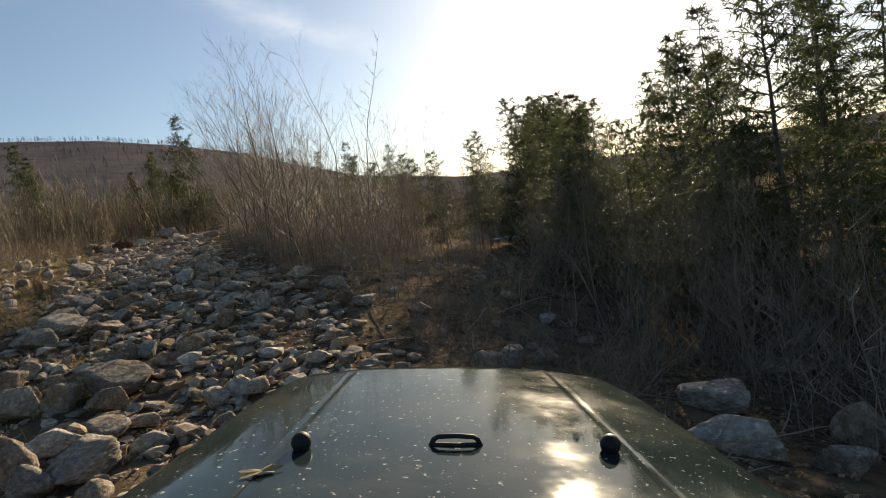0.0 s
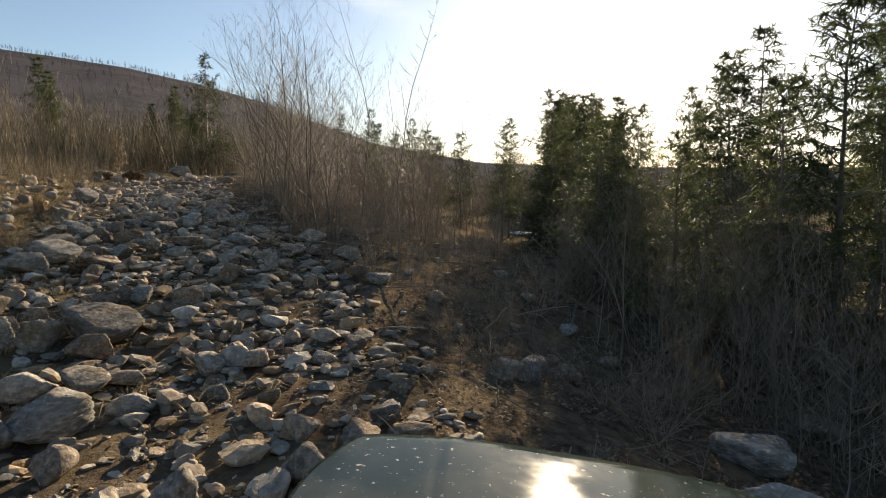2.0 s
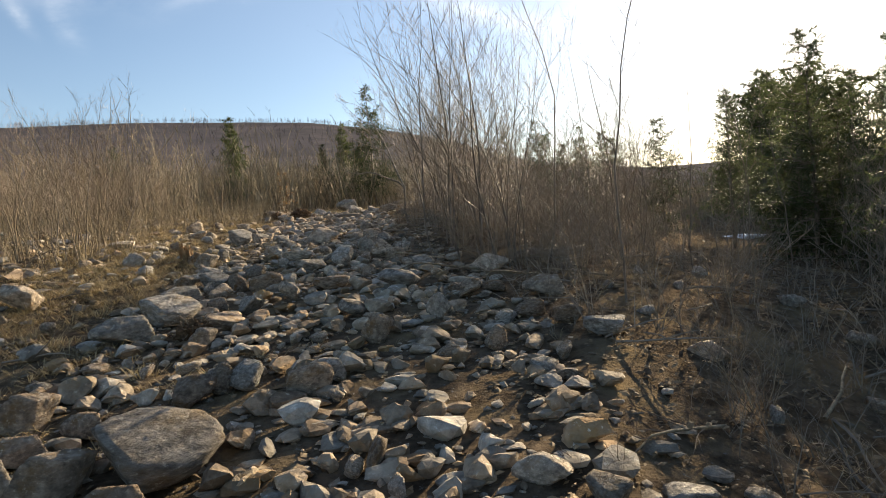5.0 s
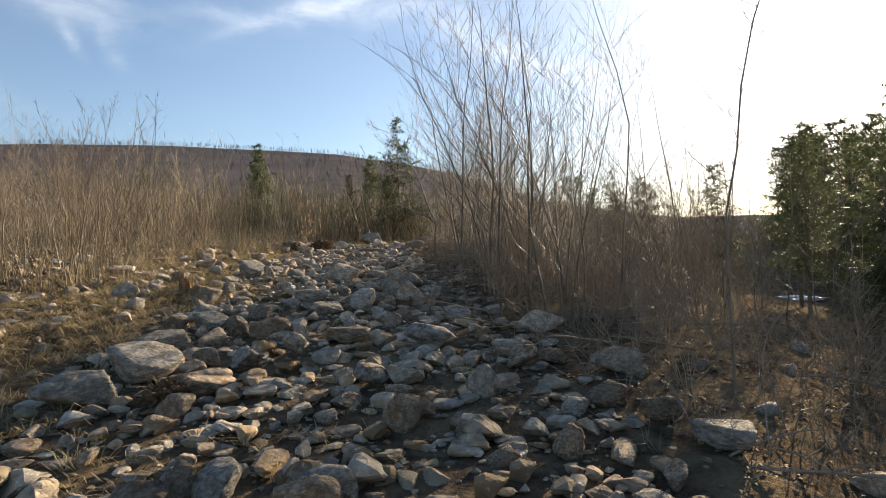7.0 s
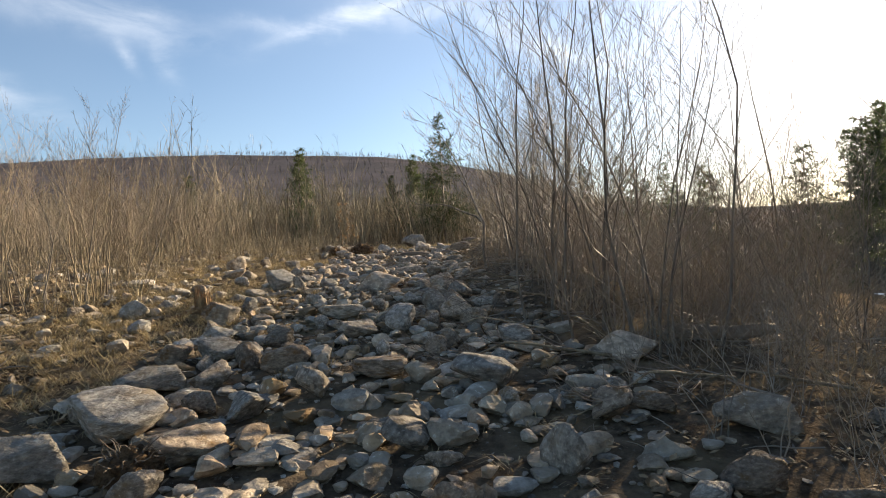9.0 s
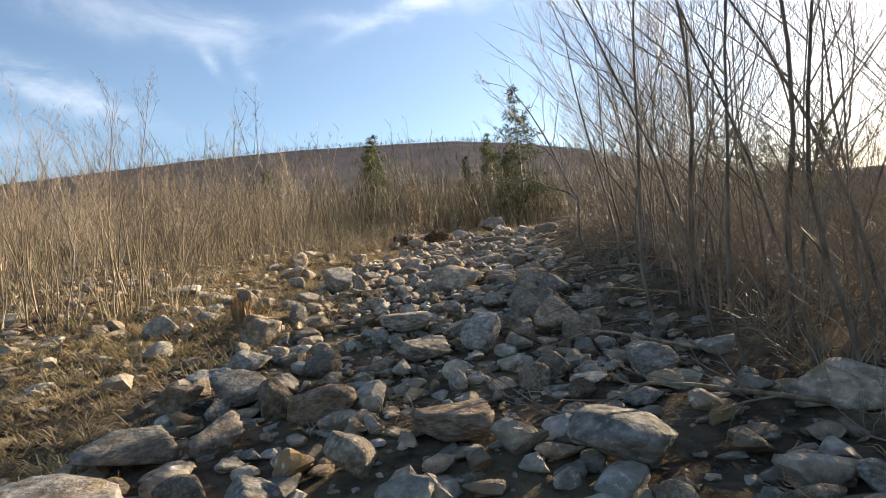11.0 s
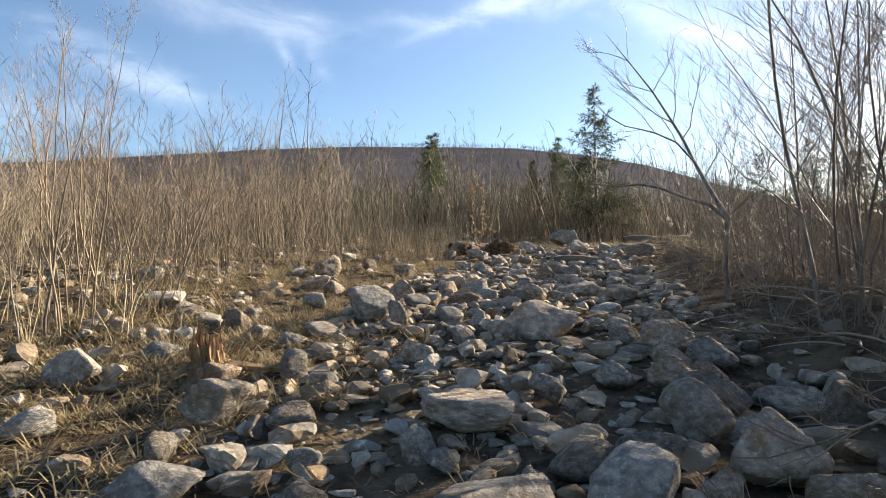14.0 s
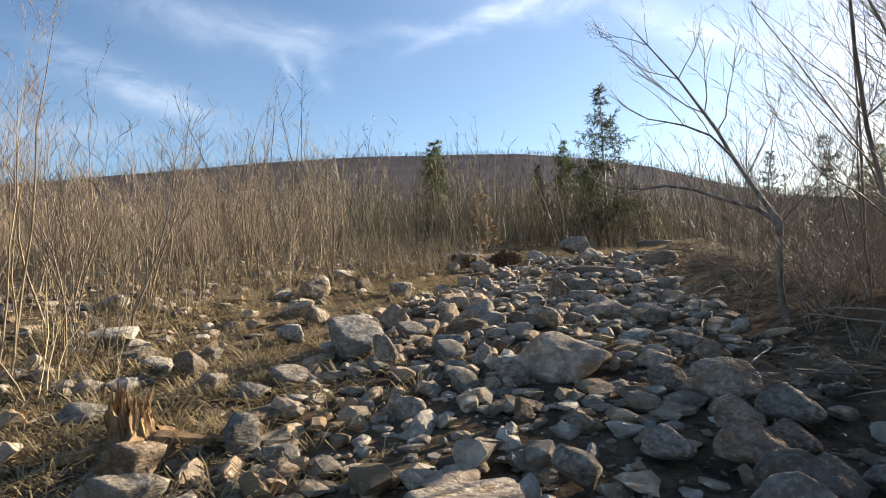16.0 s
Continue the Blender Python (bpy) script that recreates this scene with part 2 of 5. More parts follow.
def repeat(ob, m):
    """A copy of a thing at the pose and size m, whatever its own size is."""
    return copy_thing(ob, m @ Matrix.Diagonal((*(1 / s for s in ob.scale), 1)))


def smoothstep(x, a, b):
    t = np.clip((np.asarray(x, float) - a) / (b - a), 0, 1)
    return t * t * (3 - 2 * t)


# ---- the lie of the land ----
RISE_Y = (-60, -10, 0, 2.2, 5.5, 9, 11.3, 13.8, 16, 24.5, 29, 36, 60, 120)
RISE_Z = (-1.2, -0.5, -0.3, -0.08, 0.33, 0.8, 1.08, 1.45, 1.62, 2.3, 2.55, 2.8, 3.6, 6.0)
BEND_Y = (-60, 1, 5, 10, 14, 25, 34, 60)
BEND_X = (0.0, 0.0, -0.6, -1.6, -2.7, -4.3, -3.6, 2.0)
RIDGE_AZ = (-180, -120, -60, -30, -20, -10, -6, 0, 6, 12, 20, 28, 36, 45, 57, 90, 130, 180)
RIDGE_EL = (2, 2, 2.0, 2.6, 3.0, 4.7, 6.0, 8.2, 9.6, 10.5, 10.9, 11.0, 10.6, 9.7, 8.2, 5.0, 3, 2)
RIDGE_FAR = 700.0


def eased(x, xs, ys):
    """Linear steps with their corners rounded."""
    w = 0.06 * np.abs(np.asarray(x, float)) + 0.8
    return sum(np.interp(np.asarray(x, float) + k * w, xs, ys) for k in (-1, -0.5, 0, 0.5, 1)) / 5


def trail_x(y):
    return eased(y, BEND_Y, BEND_X)


def bed_edges(y):
    """How far the stony bed reaches to either side of the trail's line."""
    return np.interp(y, (-6, 4, 7, 10, 16, 19, 22, 30), (-3.6, -3.3, -3.2, -2.8, -2.7, -2.2, -1.7, -1.4)), np.interp(y, (-6, 2, 6, 8, 13, 16, 19, 30), (1.6, 1.7, 2.0, 1.8, 1.9, 1.6, 1.7, 1.8))


def lay(x, y):
    """Height of the ground without its small bumps."""
    x, y = np.asarray(x, float), np.asarray(y, float)
    u = x - trail_x(y)
    z = eased(y, RISE_Y, RISE_Z)
    left = np.clip(-u - 1.5, 0, None)
    z = z + (0.09 * np.minimum(left, 7) + 0.02 * np.clip(left - 7, 0, 40)) * (0.35 + 0.65 * smoothstep(y, 3, 9))
    near = 1 - smoothstep(y, 2.5, 7)
    start = 1.3 * near + 3.4 * (1 - near)
    right = np.clip(u - start, 0, None)
    z = z - (0.27 * near + 0.19 * (1 - near)) * np.clip(right, 0, 13 - 7 * near) + 0.015 * np.clip(right - 30, 0, None)
    z = z + 0.3 * np.exp(-((u - 3.0) / 0.9) ** 2) * smoothstep(y, 9, 12) * (1 - smoothstep(y, 26, 32))
    z = z - 0.15 * np.exp(-((u - 1.25) / 0.6) ** 2) * smoothstep(y, 8.5, 10.3) * (1 - smoothstep(y, 12.2, 14.5))
    r = np.hypot(x, y - 3)
    az = np.degrees(np.arctan2(-x, y - 3))
    top = np.tan(np.radians(np.interp(az, RIDGE_AZ, RIDGE_EL))) * RIDGE_FAR
    f = np.clip((r - 55) / (RIDGE_FAR - 55), 0, None)
    hill = np.where(f < 1, top * f ** 1.05, top * np.clip(1 - 0.9 * (f - 1), 0.0, 1))
    flat = smoothstep(r, 70, 200)
    return z * (1 - flat) + 3 * flat + hill


def bumps(x, y):
    return 0.07 * noise.fractal((x * 0.7, y * 0.7, 3.1), 1.0, 2.0, 4) + 0.02 * noise.noise((x * 4.3, y * 4.3, 1.0))


def ground_z(x, y):
    fade = 1 - float(smoothstep(math.hypot(x, y - 6), 35, 70))
    return float(lay(x, y)) + bumps(x, y) * fade


def spaced(half, count, pull):
    t = np.linspace(-1, 1, count)
    return half * np.sinh(pull * t) / math.sinh(pull)


def build_ground():
    xs, ys = spaced(2600, 270, 9.2) - 1.5, spaced(2600, 310, 9.2) + 7.0
    X, Y = np.meshgrid(xs, ys)
    Z = lay(X, Y)
    fade = 1 - smoothstep(np.hypot(X, Y - 6), 35, 70)
    for j, i in zip(*np.nonzero(fade > 0)):
        Z[j, i] += fade[j, i] * bumps(X[j, i], Y[j, i])
    w = len(xs)
    verts = np.stack([X, Y, Z], -1).reshape(-1, 3)
    faces = [(j * w + i, j * w + i + 1, (j + 1) * w + i + 1, (j + 1) * w + i) for j in range(len(ys) - 1) for i in range(w - 1)]
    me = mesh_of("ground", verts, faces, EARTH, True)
    me.materials.append(HAZY_HILLSIDE)
    # Beyond 75 m the ground takes the colour with haze painted in
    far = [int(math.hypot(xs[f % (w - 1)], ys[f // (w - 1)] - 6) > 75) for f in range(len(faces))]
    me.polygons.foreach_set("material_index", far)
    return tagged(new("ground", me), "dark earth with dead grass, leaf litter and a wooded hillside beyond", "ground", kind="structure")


build_ground()


# ---- stones ----
def boulder_mesh(seed, level, flat, angular, name="rock"):
    """A broken stone: a ball cut by many planes, its edges a little worn; about 1 across, its base at z = 0."""
    rng = random.Random(seed)
    bm = bmesh.new()
    bmesh.ops.create_icosphere(bm, subdivisions=level, radius=1.0)
    cuts = []
    for _ in range(rng.randint(9, 13)):
        n = Vector((rng.gauss(0, 1), rng.gauss(0, 1), rng.gauss(0, 1))).normalized()
        cuts.append((n, rng.uniform(0.3, 0.66) if rng.random() < angular else rng.uniform(0.62, 0.92)))
    off = Vector((seed * 3.7, seed * 1.3, 0))
    long, wide = rng.uniform(0.85, 1.15), rng.uniform(0.55, 0.85)
    for v in bm.verts:
        d = v.co.normalized()
        r = 1.0
        for n, h in cuts:
            c = d.dot(n)
            if c > 0.05:
                r = min(r, h / c)
        r *= 1 + 0.05 * noise.noise(d * 1.9 + off) + 0.05 * noise.noise(d * 5.5 + off) + 0.03 * noise.noise(d * 13 + off)
        v.co = Vector((d.x * r * long, d.y * r * wide, d.z * r * flat))
    if level > 3:
        bmesh.ops.smooth_vert(bm, verts=bm.verts, factor=0.12, use_axis_x=True, use_axis_y=True, use_axis_z=True)
    lo = min(v.co.z for v in bm.verts)
    size = max(v.co.x for v in bm.verts) - min(v.co.x for v in bm.verts)
    for v in bm.verts:
        v.co = Vector((v.co.x, v.co.y, v.co.z - lo)) / size
    me = bpy.data.meshes.new(name)
    bm.to_mesh(me)
    bm.free()
    me.materials.append(STONE)
    me.polygons.foreach_set("use_smooth", [level > 2] * len(me.polygons))
    return me, max(v.co.z for v in me.vertices)


FORMS = ((1, 0.6, 0.75), (2, 0.5, 0.8), (3, 0.8, 0.7), (4, 0.42, 0.8), (5, 0.66, 0.45), (6, 0.4, 0.9), (7, 0.75, 0.85), (8, 0.55, 0.6), (9, 0.6, 0.95), (10, 0.34, 0.8), (11, 0.9, 0.85), (12, 0.48, 0.6), (13, 0.72, 0.1), (14, 0.6, 0.15), (15, 0.8, 0.12), (16, 0.5, 0.95), (17, 0.38, 0.9), (18, 0.7, 0.95))
ROCKS = [boulder_mesh(s, 4, f, a) for s, f, a in FORMS]
SMALLER = [boulder_mesh(s, 3, f, a) for s, f, a in FORMS]
rng = random.Random(5)
taken = []


def free_spot(x, y, r, gap=0.8):
    return all((x - a) ** 2 + (y - b) ** 2 > (gap * (r + c)) ** 2 for a, b, c in taken)


def lay_rock(x, y, width, height, turn, kind, tilt=0.0, lean=0.0, label="weathered grey rock lying on the stony trail", sunk=0.2):
    me, tall = (ROCKS if width > 0.42 else SMALLER)[kind]
    ob = new("rock", me)
    m = pose(x, y, ground_z(x, y) - sunk * height, tilt, lean, turn)
    ob.matrix_basis = m @ Matrix.Diagonal((width, width, height / tall / (1 - sunk * 0.6), 1))
    taken.append((x, y, width * 0.5))
    return tagged(ob, label, "rock", "rocks of the trail")


# Single stones that stand out, stretch by stretch: x, y, width, height, turn, form
STRETCH_A = [(4.99, -1.76, 0.55, 0.35, -50, 6), (4.5, -1.07, 0.91, 0.44, -42, 7), (6.3, -0.94, 0.67, 0.56, -51, 1), (-2.09, 0.24, 0.4, 0.37, 21, 14), (5.22, 0.36, 0.86, 0.33, -39, 15),
           (-1.67, 0.49, 0.69, 0.38, 17, 17), (-2.34, 0.56, 0.42, 0.55, 22, 12), (-1.14, 0.84, 0.45, 0.2, 12, 1), (-2.11, 1.19, 0.57, 0.26, 18, 1), (-1.76, 1.25, 0.43, 0.24, 16, 0),
           (7.76, 1.38, 0.74, 0.31, -46, 11), (-1.34, 1.48, 0.4, 0.17, 12, 7), (-0.67, 1.65, 0.31, 0.24, 7, 0), (2.91, 1.81, 0.48, 0.31, -34, 6), (3.37, 1.97, 0.49, 0.35, -37, 8)]
STRETCH_B = [(-1.82, 2.16, 0.48, 0.33, 26, 7), (3.85, 2.26, 0.59, 0.21, -24, 5), (0.71, 2.26, 0.39, 0.17, -4, 1), (-2.88, 2.45, 0.55, 0.43, 34, 7), (-2.39, 2.52, 0.53, 0.38, 29, 6),
           (-2.04, 2.78, 0.84, 0.46, 25, 0), (-3, 3.03, 0.45, 0.28, 32, 7), (-2.78, 3.46, 0.31, 0.26, 28, 7), (-3.33, 3.64, 0.5, 0.38, 32, 6), (-1.2, 4, 0.44, 0.34, 13, 2),
           (-1.96, 4.19, 0.25, 0.3, 19, 17), (-0.97, 4.27, 0.4, 0.24, 11, 7), (-1.71, 4.28, 0.32, 0.27, 17, 8), (2.75, 4.54, 0.44, 0.2, -20, 1), (0.67, 4.9, 0.25, 0.26, -3, 17)]
STRETCH_C = [(1.77, 4.95, 0.47, 0.19, -26, 15), (-0.59, 5.36, 0.38, 0.36, 6, 6), (1.44, 5.43, 0.36, 0.22, -20, 2), (-2.68, 5.66, 0.35, 0.26, 31, 6), (1.18, 5.77, 0.4, 0.22, -7, 17),
           (-3.69, 5.88, 0.72, 0.38, 38, 7), (0.11, 6.06, 0.36, 0.34, 1, 1), (-2.79, 6.26, 0.69, 0.26, 29, 16), (1.55, 6.54, 0.59, 0.3, -17, 7), (-3.65, 6.59, 0.74, 0.41, 34, 0),
           (0.86, 6.91, 0.4, 0.17, -9, 7), (-3.07, 7.17, 0.3, 0.23, 27, 7), (0.33, 7.22, 0.3, 0.15, -4, 6), (-6.01, 7.42, 0.57, 0.43, 33, 11), (-2.11, 7.51, 0.33, 0.31, 18, 11)]
STRETCH_D = [(-3.74, 7.57, 0.67, 0.29, 43, 7), (-0.44, 7.68, 0.66, 0.34, 3, 11), (-1.69, 8.1, 0.59, 0.21, 13, 15), (-2.86, 8.33, 0.56, 0.34, 21, 2), (-4.04, 8.41, 0.43, 0.27, 39, 6),
           (1.02, 8.44, 0.74, 0.27, -9, 9), (-0.32, 8.65, 0.36, 0.13, -3, 9), (-3.79, 8.68, 0.49, 0.3, 35, 0), (-0.97, 9.21, 0.35, 0.24, 4, 1), (-0.29, 9.24, 0.43, 0.27, -3, 0),
           (-3.24, 9.49, 0.41, 0.28, 27, 17), (-4.06, 9.52, 0.53, 0.2, 33, 9), (-2.37, 9.78, 0.63, 0.23, 18, 16), (-5.41, 9.8, 0.33, 0.19, 41, 17), (-1.66, 9.92, 0.42, 0.39, 11, 8)]
STRETCH_E = [(-0.86, 10.3, 0.4, 0.31, -7, 2), (-4.47, 10.47, 0.51, 0.34, 32, 6), (-5.96, 10.58, 0.45, 0.31, 40, 1), (-1.04, 10.64, 0.55, 0.46, 20, 14), (-4.83, 10.86, 0.43, 0.32, 48, 6),
           (-2.9, 10.93, 0.63, 0.23, 19, 15), (-1.4, 11.02, 0.44, 0.42, 0, 12), (-1.31, 11.45, 0.47, 0.36, -11, 12), (-5.96, 11.47, 0.41, 0.16, 51, 9), (-2.36, 11.58, 0.3, 0.25, 14, 11),
           (-1.12, 11.83, 0.27, 0.21, -12, 14), (-1.48, 11.89, 0.41, 0.31, -7, 14), (-6.43, 11.91, 0.34, 0.13, 51, 9), (-1.92, 11.93, 0.32, 0.24, 6, 14), (-1.24, 12.16, 0.3, 0.23, -10, 14)]
STRETCH_F = [(-5.47, 12.24, 0.29, 0.18, 42, 6), (-5.09, 12.27, 0.38, 0.14, 38, 9), (-1.5, 12.4, 0.34, 0.26, -6, 12), (-5.06, 12.62, 0.35, 0.19, 36, 0), (-1.16, 12.64, 0.42, 0.32, -10, 14),
           (-6.78, 12.65, 0.48, 0.17, 48, 5), (-1.52, 12.9, 0.48, 0.36, -5, 13), (-6.08, 12.93, 0.25, 0.17, 42, 6), (-7.65, 13.06, 0.58, 0.21, 50, 3), (-1.91, 13.07, 0.29, 0.22, 0, 13),
           (-4.41, 13.33, 0.25, 0.33, 26, 10), (-2.64, 13.42, 0.95, 0.39, 8, 9), (-3.49, 13.56, 0.19, 0.25, 17, 17), (-4.99, 13.62, 0.59, 0.44, 30, 0), (-3.93, 13.66, 0.31, 0.24, 20, 0)]
STRETCH_G = [(-1.94, 13.74, 0.38, 0.15, 0, 9), (-1.47, 13.9, 0.34, 0.18, -4, 1), (-5.84, 13.96, 0.31, 0.22, 34, 7), (-1.62, 14.41, 0.36, 0.13, -3, 9), (-4.72, 14.53, 0.37, 0.21, 24, 0),
           (-2.09, 14.54, 0.37, 0.17, 2, 8), (-3.62, 14.65, 0.26, 0.16, 15, 7), (-4.48, 14.78, 0.33, 0.21, 21, 8), (-4.18, 14.88, 0.51, 0.25, 19, 2), (-3.09, 15.09, 0.34, 0.29, 10, 11),
           (-5.04, 15.09, 0.41, 0.33, 25, 1), (-3.56, 15.41, 0.22, 0.19, 13, 7), (-1.92, 15.48, 0.36, 0.2, 0, 6), (-3.91, 15.49, 0.44, 0.2, 15, 17), (-2.87, 15.55, 0.33, 0.13, 7, 9)]
STRETCH_H = [(-2.62, 16, 0.68, 0.24, 5, 5), (-4.67, 16.56, 0.34, 0.23, 18, 7), (-3.05, 17.4, 0.41, 0.17, 7, 15), (-1.99, 21.7, 0.72, 0.34, 0, 2), (-6.9, 24, 0.7, 0.4, 0, 6),
           (-4.44, 29.2, 1.15, 0.7, 10, 7)]
for x, y, width, height, turn, kind in STRETCH_A + STRETCH_B + STRETCH_C + STRETCH_D + STRETCH_E + STRETCH_F + STRETCH_G + STRETCH_H:
    shaded = x - float(trail_x(y)) > 2.4
    words = "large pale grey boulder with worn edges on the trail" if width > 0.5 else "pale angular grey rock lying on the trail"
    lay_rock(x, y, width, height, turn, kind, label="grey boulder half sunk in earth beside the trail" if shaded else words, sunk=0.22 if shaded else 0.1)

for k, x, y, width in [(k, 1.9 + 0.9 * k % 3.4, 2.2 + 1.37 * k % 6.5, 0.2 + 0.05 * (k % 4)) for k in range(16)]:
    if free_spot(x, y, width * 0.5):
        lay_rock(x, y, width, width * 0.5, 47 * k, (5 * k) % 12, label="grey stone half sunk in leaf litter", sunk=0.35)

made = 0
for attempt in range(9000):
    if made >= 250:
        break
    y = rng.uniform(-3.5, 21) if rng.random() < 0.85 else rng.uniform(21, 27)
    low, high = bed_edges(y)
    u = rng.uniform(low, high) if rng.random() < 0.66 else rng.uniform(-7.0, high)
    x = float(trail_x(y)) + u
    if abs(x - 0.25) < 0.9 and y < -2.5:
        continue
    width = min(0.6, rng.lognormvariate(math.log(0.31), 0.28))
    if not free_spot(x, y, width * 0.5, 0.86):
        continue
    lay_rock(x, y, width, width * rng.uniform(0.36, 0.8), rng.uniform(0, 360), rng.choice((0, 1, 2, 3, 5, 6, 7, 8, 9, 10, 11, 15, 16, 17)), rng.gauss(0, 15), rng.gauss(0, 15), sunk=0.2)
    made += 1


def scatter(name, source, places, mat, label, category):
    """One joined object of many small copies of the source meshes: places are (form, x, y, z, turn, sx, sy, sz)."""
    V, F, n = [], [], 0
    for k, x, y, z, turn, sx, sy, sz in places:
        v, f = source[k]
        c, s = math.cos(turn), math.sin(turn)
        w = v * (sx, sy, sz)
        V.append(np.stack([w[:, 0] * c - w[:, 1] * s + x, w[:, 0] * s + w[:, 1] * c + y, w[:, 2] + z], -1))
        F.append(f + n)
        n += len(v)
    V, F = np.concatenate(V), np.concatenate(F)
    me = bpy.data.meshes.new(name)
    me.from_pydata(V, [], F)
    me.materials.append(mat)
    me.update()
    return tagged(new(name, me), label, category, kind="stuff")


def arrays(me):
    me.calc_loop_triangles()
    v = np.empty(len(me.vertices) * 3)
    me.vertices.foreach_get("co", v)
    f = np.empty(len(me.loop_triangles) * 3, int)
    me.loop_triangles.foreach_get("vertices", f)
    return v.reshape(-1, 3), f.reshape(-1, 3)


def stony(count, middle, spread, most, fill):
    """Places for loose stones, thickest in the trail and thinner on the bank."""
    out = []
    while len(out) < count:
        y = rng.uniform(-6, 28)
        low, high = bed_edges(y)
        u = rng.uniform(low, high) + rng.gauss(0, 0.25) if rng.random() < 0.6 else rng.uniform(-12, 0)
        if rng.random() < (y - 14) / 45:
            continue
        x = float(trail_x(y)) + u
        if u < low and noise.noise((x * 0.45, y * 0.45, 2.0)) < -0.1:
            continue
        w = min(most, rng.lognormvariate(math.log(middle), spread))
        if not free_spot(x, y, w * 0.5, fill):
            continue
        h = w * rng.uniform(0.5, 1.0)
        out.append((rng.randrange(8), x, y, ground_z(x, y) - 0.12 * h, rng.uniform(0, 6.3), w, w, h))
    return out


middling = [arrays(boulder_mesh(40 + s, 3, 0.4 + 0.05 * s, 0.75, "stone")[0]) for s in range(8)]
bed = []
while len(bed) < 900:
    y = rng.uniform(1, 21)
    u = rng.uniform(*bed_edges(y)) + rng.gauss(0, 0.2)
    x = float(trail_x(y)) + u
    w = min(0.36, rng.lognormvariate(math.log(0.22), 0.25))
    if free_spot(x, y, w * 0.5, 0.6):
        bed.append((rng.randrange(8), x, y, ground_z(x, y) - 0.1 * w, rng.uniform(0, 6.3), w, w, w * rng.uniform(0.5, 1.0)))
while len(bed) < 1130:
    y, u = rng.uniform(7, 17), rng.uniform(-9.5, -3.8)
    x = float(trail_x(y)) + u
    w = min(0.36, rng.lognormvariate(math.log(0.2), 0.3))
    if free_spot(x, y, w * 0.5, 0.7):
        bed.append((rng.randrange(8), x, y, ground_z(x, y) - 0.1 * w, rng.uniform(0, 6.3), w, w, w * rng.uniform(0.5, 1.0)))
middling += [arrays(boulder_mesh(40 + s, 2, 0.4 + 0.05 * s, 0.75, "stone")[0]) for s in range(8)]
scatter("loose_stones", middling, [(k + 8 * (y > 11 or y < 3.5), x, y, *rest) for k, x, y, *rest in bed + stony(1000, 0.235, 0.22, 0.36, 0.66)], PEBBLE, "angular grey stones packed over the trail", "stones")
pebbles = [arrays(boulder_mesh(60 + s, 2, 0.5, 0.7, "pebble")[0]) for s in range(8)]
pebbles += [arrays(boulder_mesh(60 + s, 1, 0.5, 0.7, "pebble")[0]) for s in range(8)]
scatter("small_stones", pebbles, [(q[0] + 8 * (q[5] < 0.115), *q[1:]) for q in stony(3600, 0.115, 0.4, 0.22, 0.5)], PEBBLE, "small broken grey stones strewn over the trail", "stones")


chips = [arrays(boulder_mesh(80 + s, 1, 0.55, 0.6, "chip")[0]) for s in range(8)]
scatter("gravel", chips, stony(4200, 0.055, 0.35, 0.1, 0.4), PEBBLE, "gravel and stone chips between the larger stones", "gravel")


# ---- bare trees and shrubs ----
def bare_tree(seed, height, thick, branches, spread, wander=0.05, lean=(0.0, 0.0), twigs=4, low=0.25, sides=5, twig_r=0.004, rise=(0.8, 1.8)):
    """Meshes of a leafless sapling: its stem, and its branches with twigs."""
    rng = random.Random(seed)
    SV, SF, BV, BF = [], [], [], []
    stem = bent(rng, Vector((0, 0, -0.08)), Vector((lean[0], lean[1], 1)), height, 9, wander, 0.03)
    tube(SV, SF, stem, [thick * (1 - 0.92 * i / 9) for i in range(10)], sides)
    for b in range(branches):
        f = low + (1 - low) * (b + rng.random()) / branches * 0.97
        i = min(8, int(f * 9))
        p = stem[i].lerp(stem[i + 1], f * 9 - i)
        a = rng.uniform(0, 6.283)
        length = height * spread * (1.15 - f) * rng.uniform(0.6, 1.25)
        r = max(twig_r, thick * (1 - f) * 0.45)
        limb = bent(rng, p, Vector((math.cos(a), math.sin(a), rng.uniform(*rise))), length, 4, 0.12, 0.1)
        tube(BV, BF, limb, [max(twig_r * 0.6, r * (1 - k / 4.6)) for k in range(5)], 3)
        for _ in range(twigs):
            k = rng.randint(0, 3)
            q = limb[k].lerp(limb[k + 1], rng.random())
            d = (limb[k + 1] - limb[k]).normalized() + Vector((rng.gauss(0, 0.5), rng.gauss(0, 0.5), rng.gauss(0.3, 0.35)))
            tube(BV, BF, [q, q + d.normalized() * length * rng.uniform(0.2, 0.5)], [twig_r * 0.8, 0], 3)
    return SV, SF, BV, BF


def tree_thing(name, forms, m, label, category, group, stem_mat, twig_mat, stem_name="trunk"):
    """A thing of one or several stems, each with its crown of bare branches."""
    root = new(name)
    root.matrix_basis = m
    tagged(root, label, category, group)
    for SV, SF, BV, BF in forms:
        piece(stem_name, mesh_of(stem_name, SV, SF, stem_mat, True), root)
        piece("crown", mesh_of("crown", BV, BF, twig_mat), root)
    return root


def standing(x, y, turn=0.0, size=1.0):
    return pose(x, y, ground_z(x, y), 0, 0, turn) @ Matrix.Scale(size, 4)


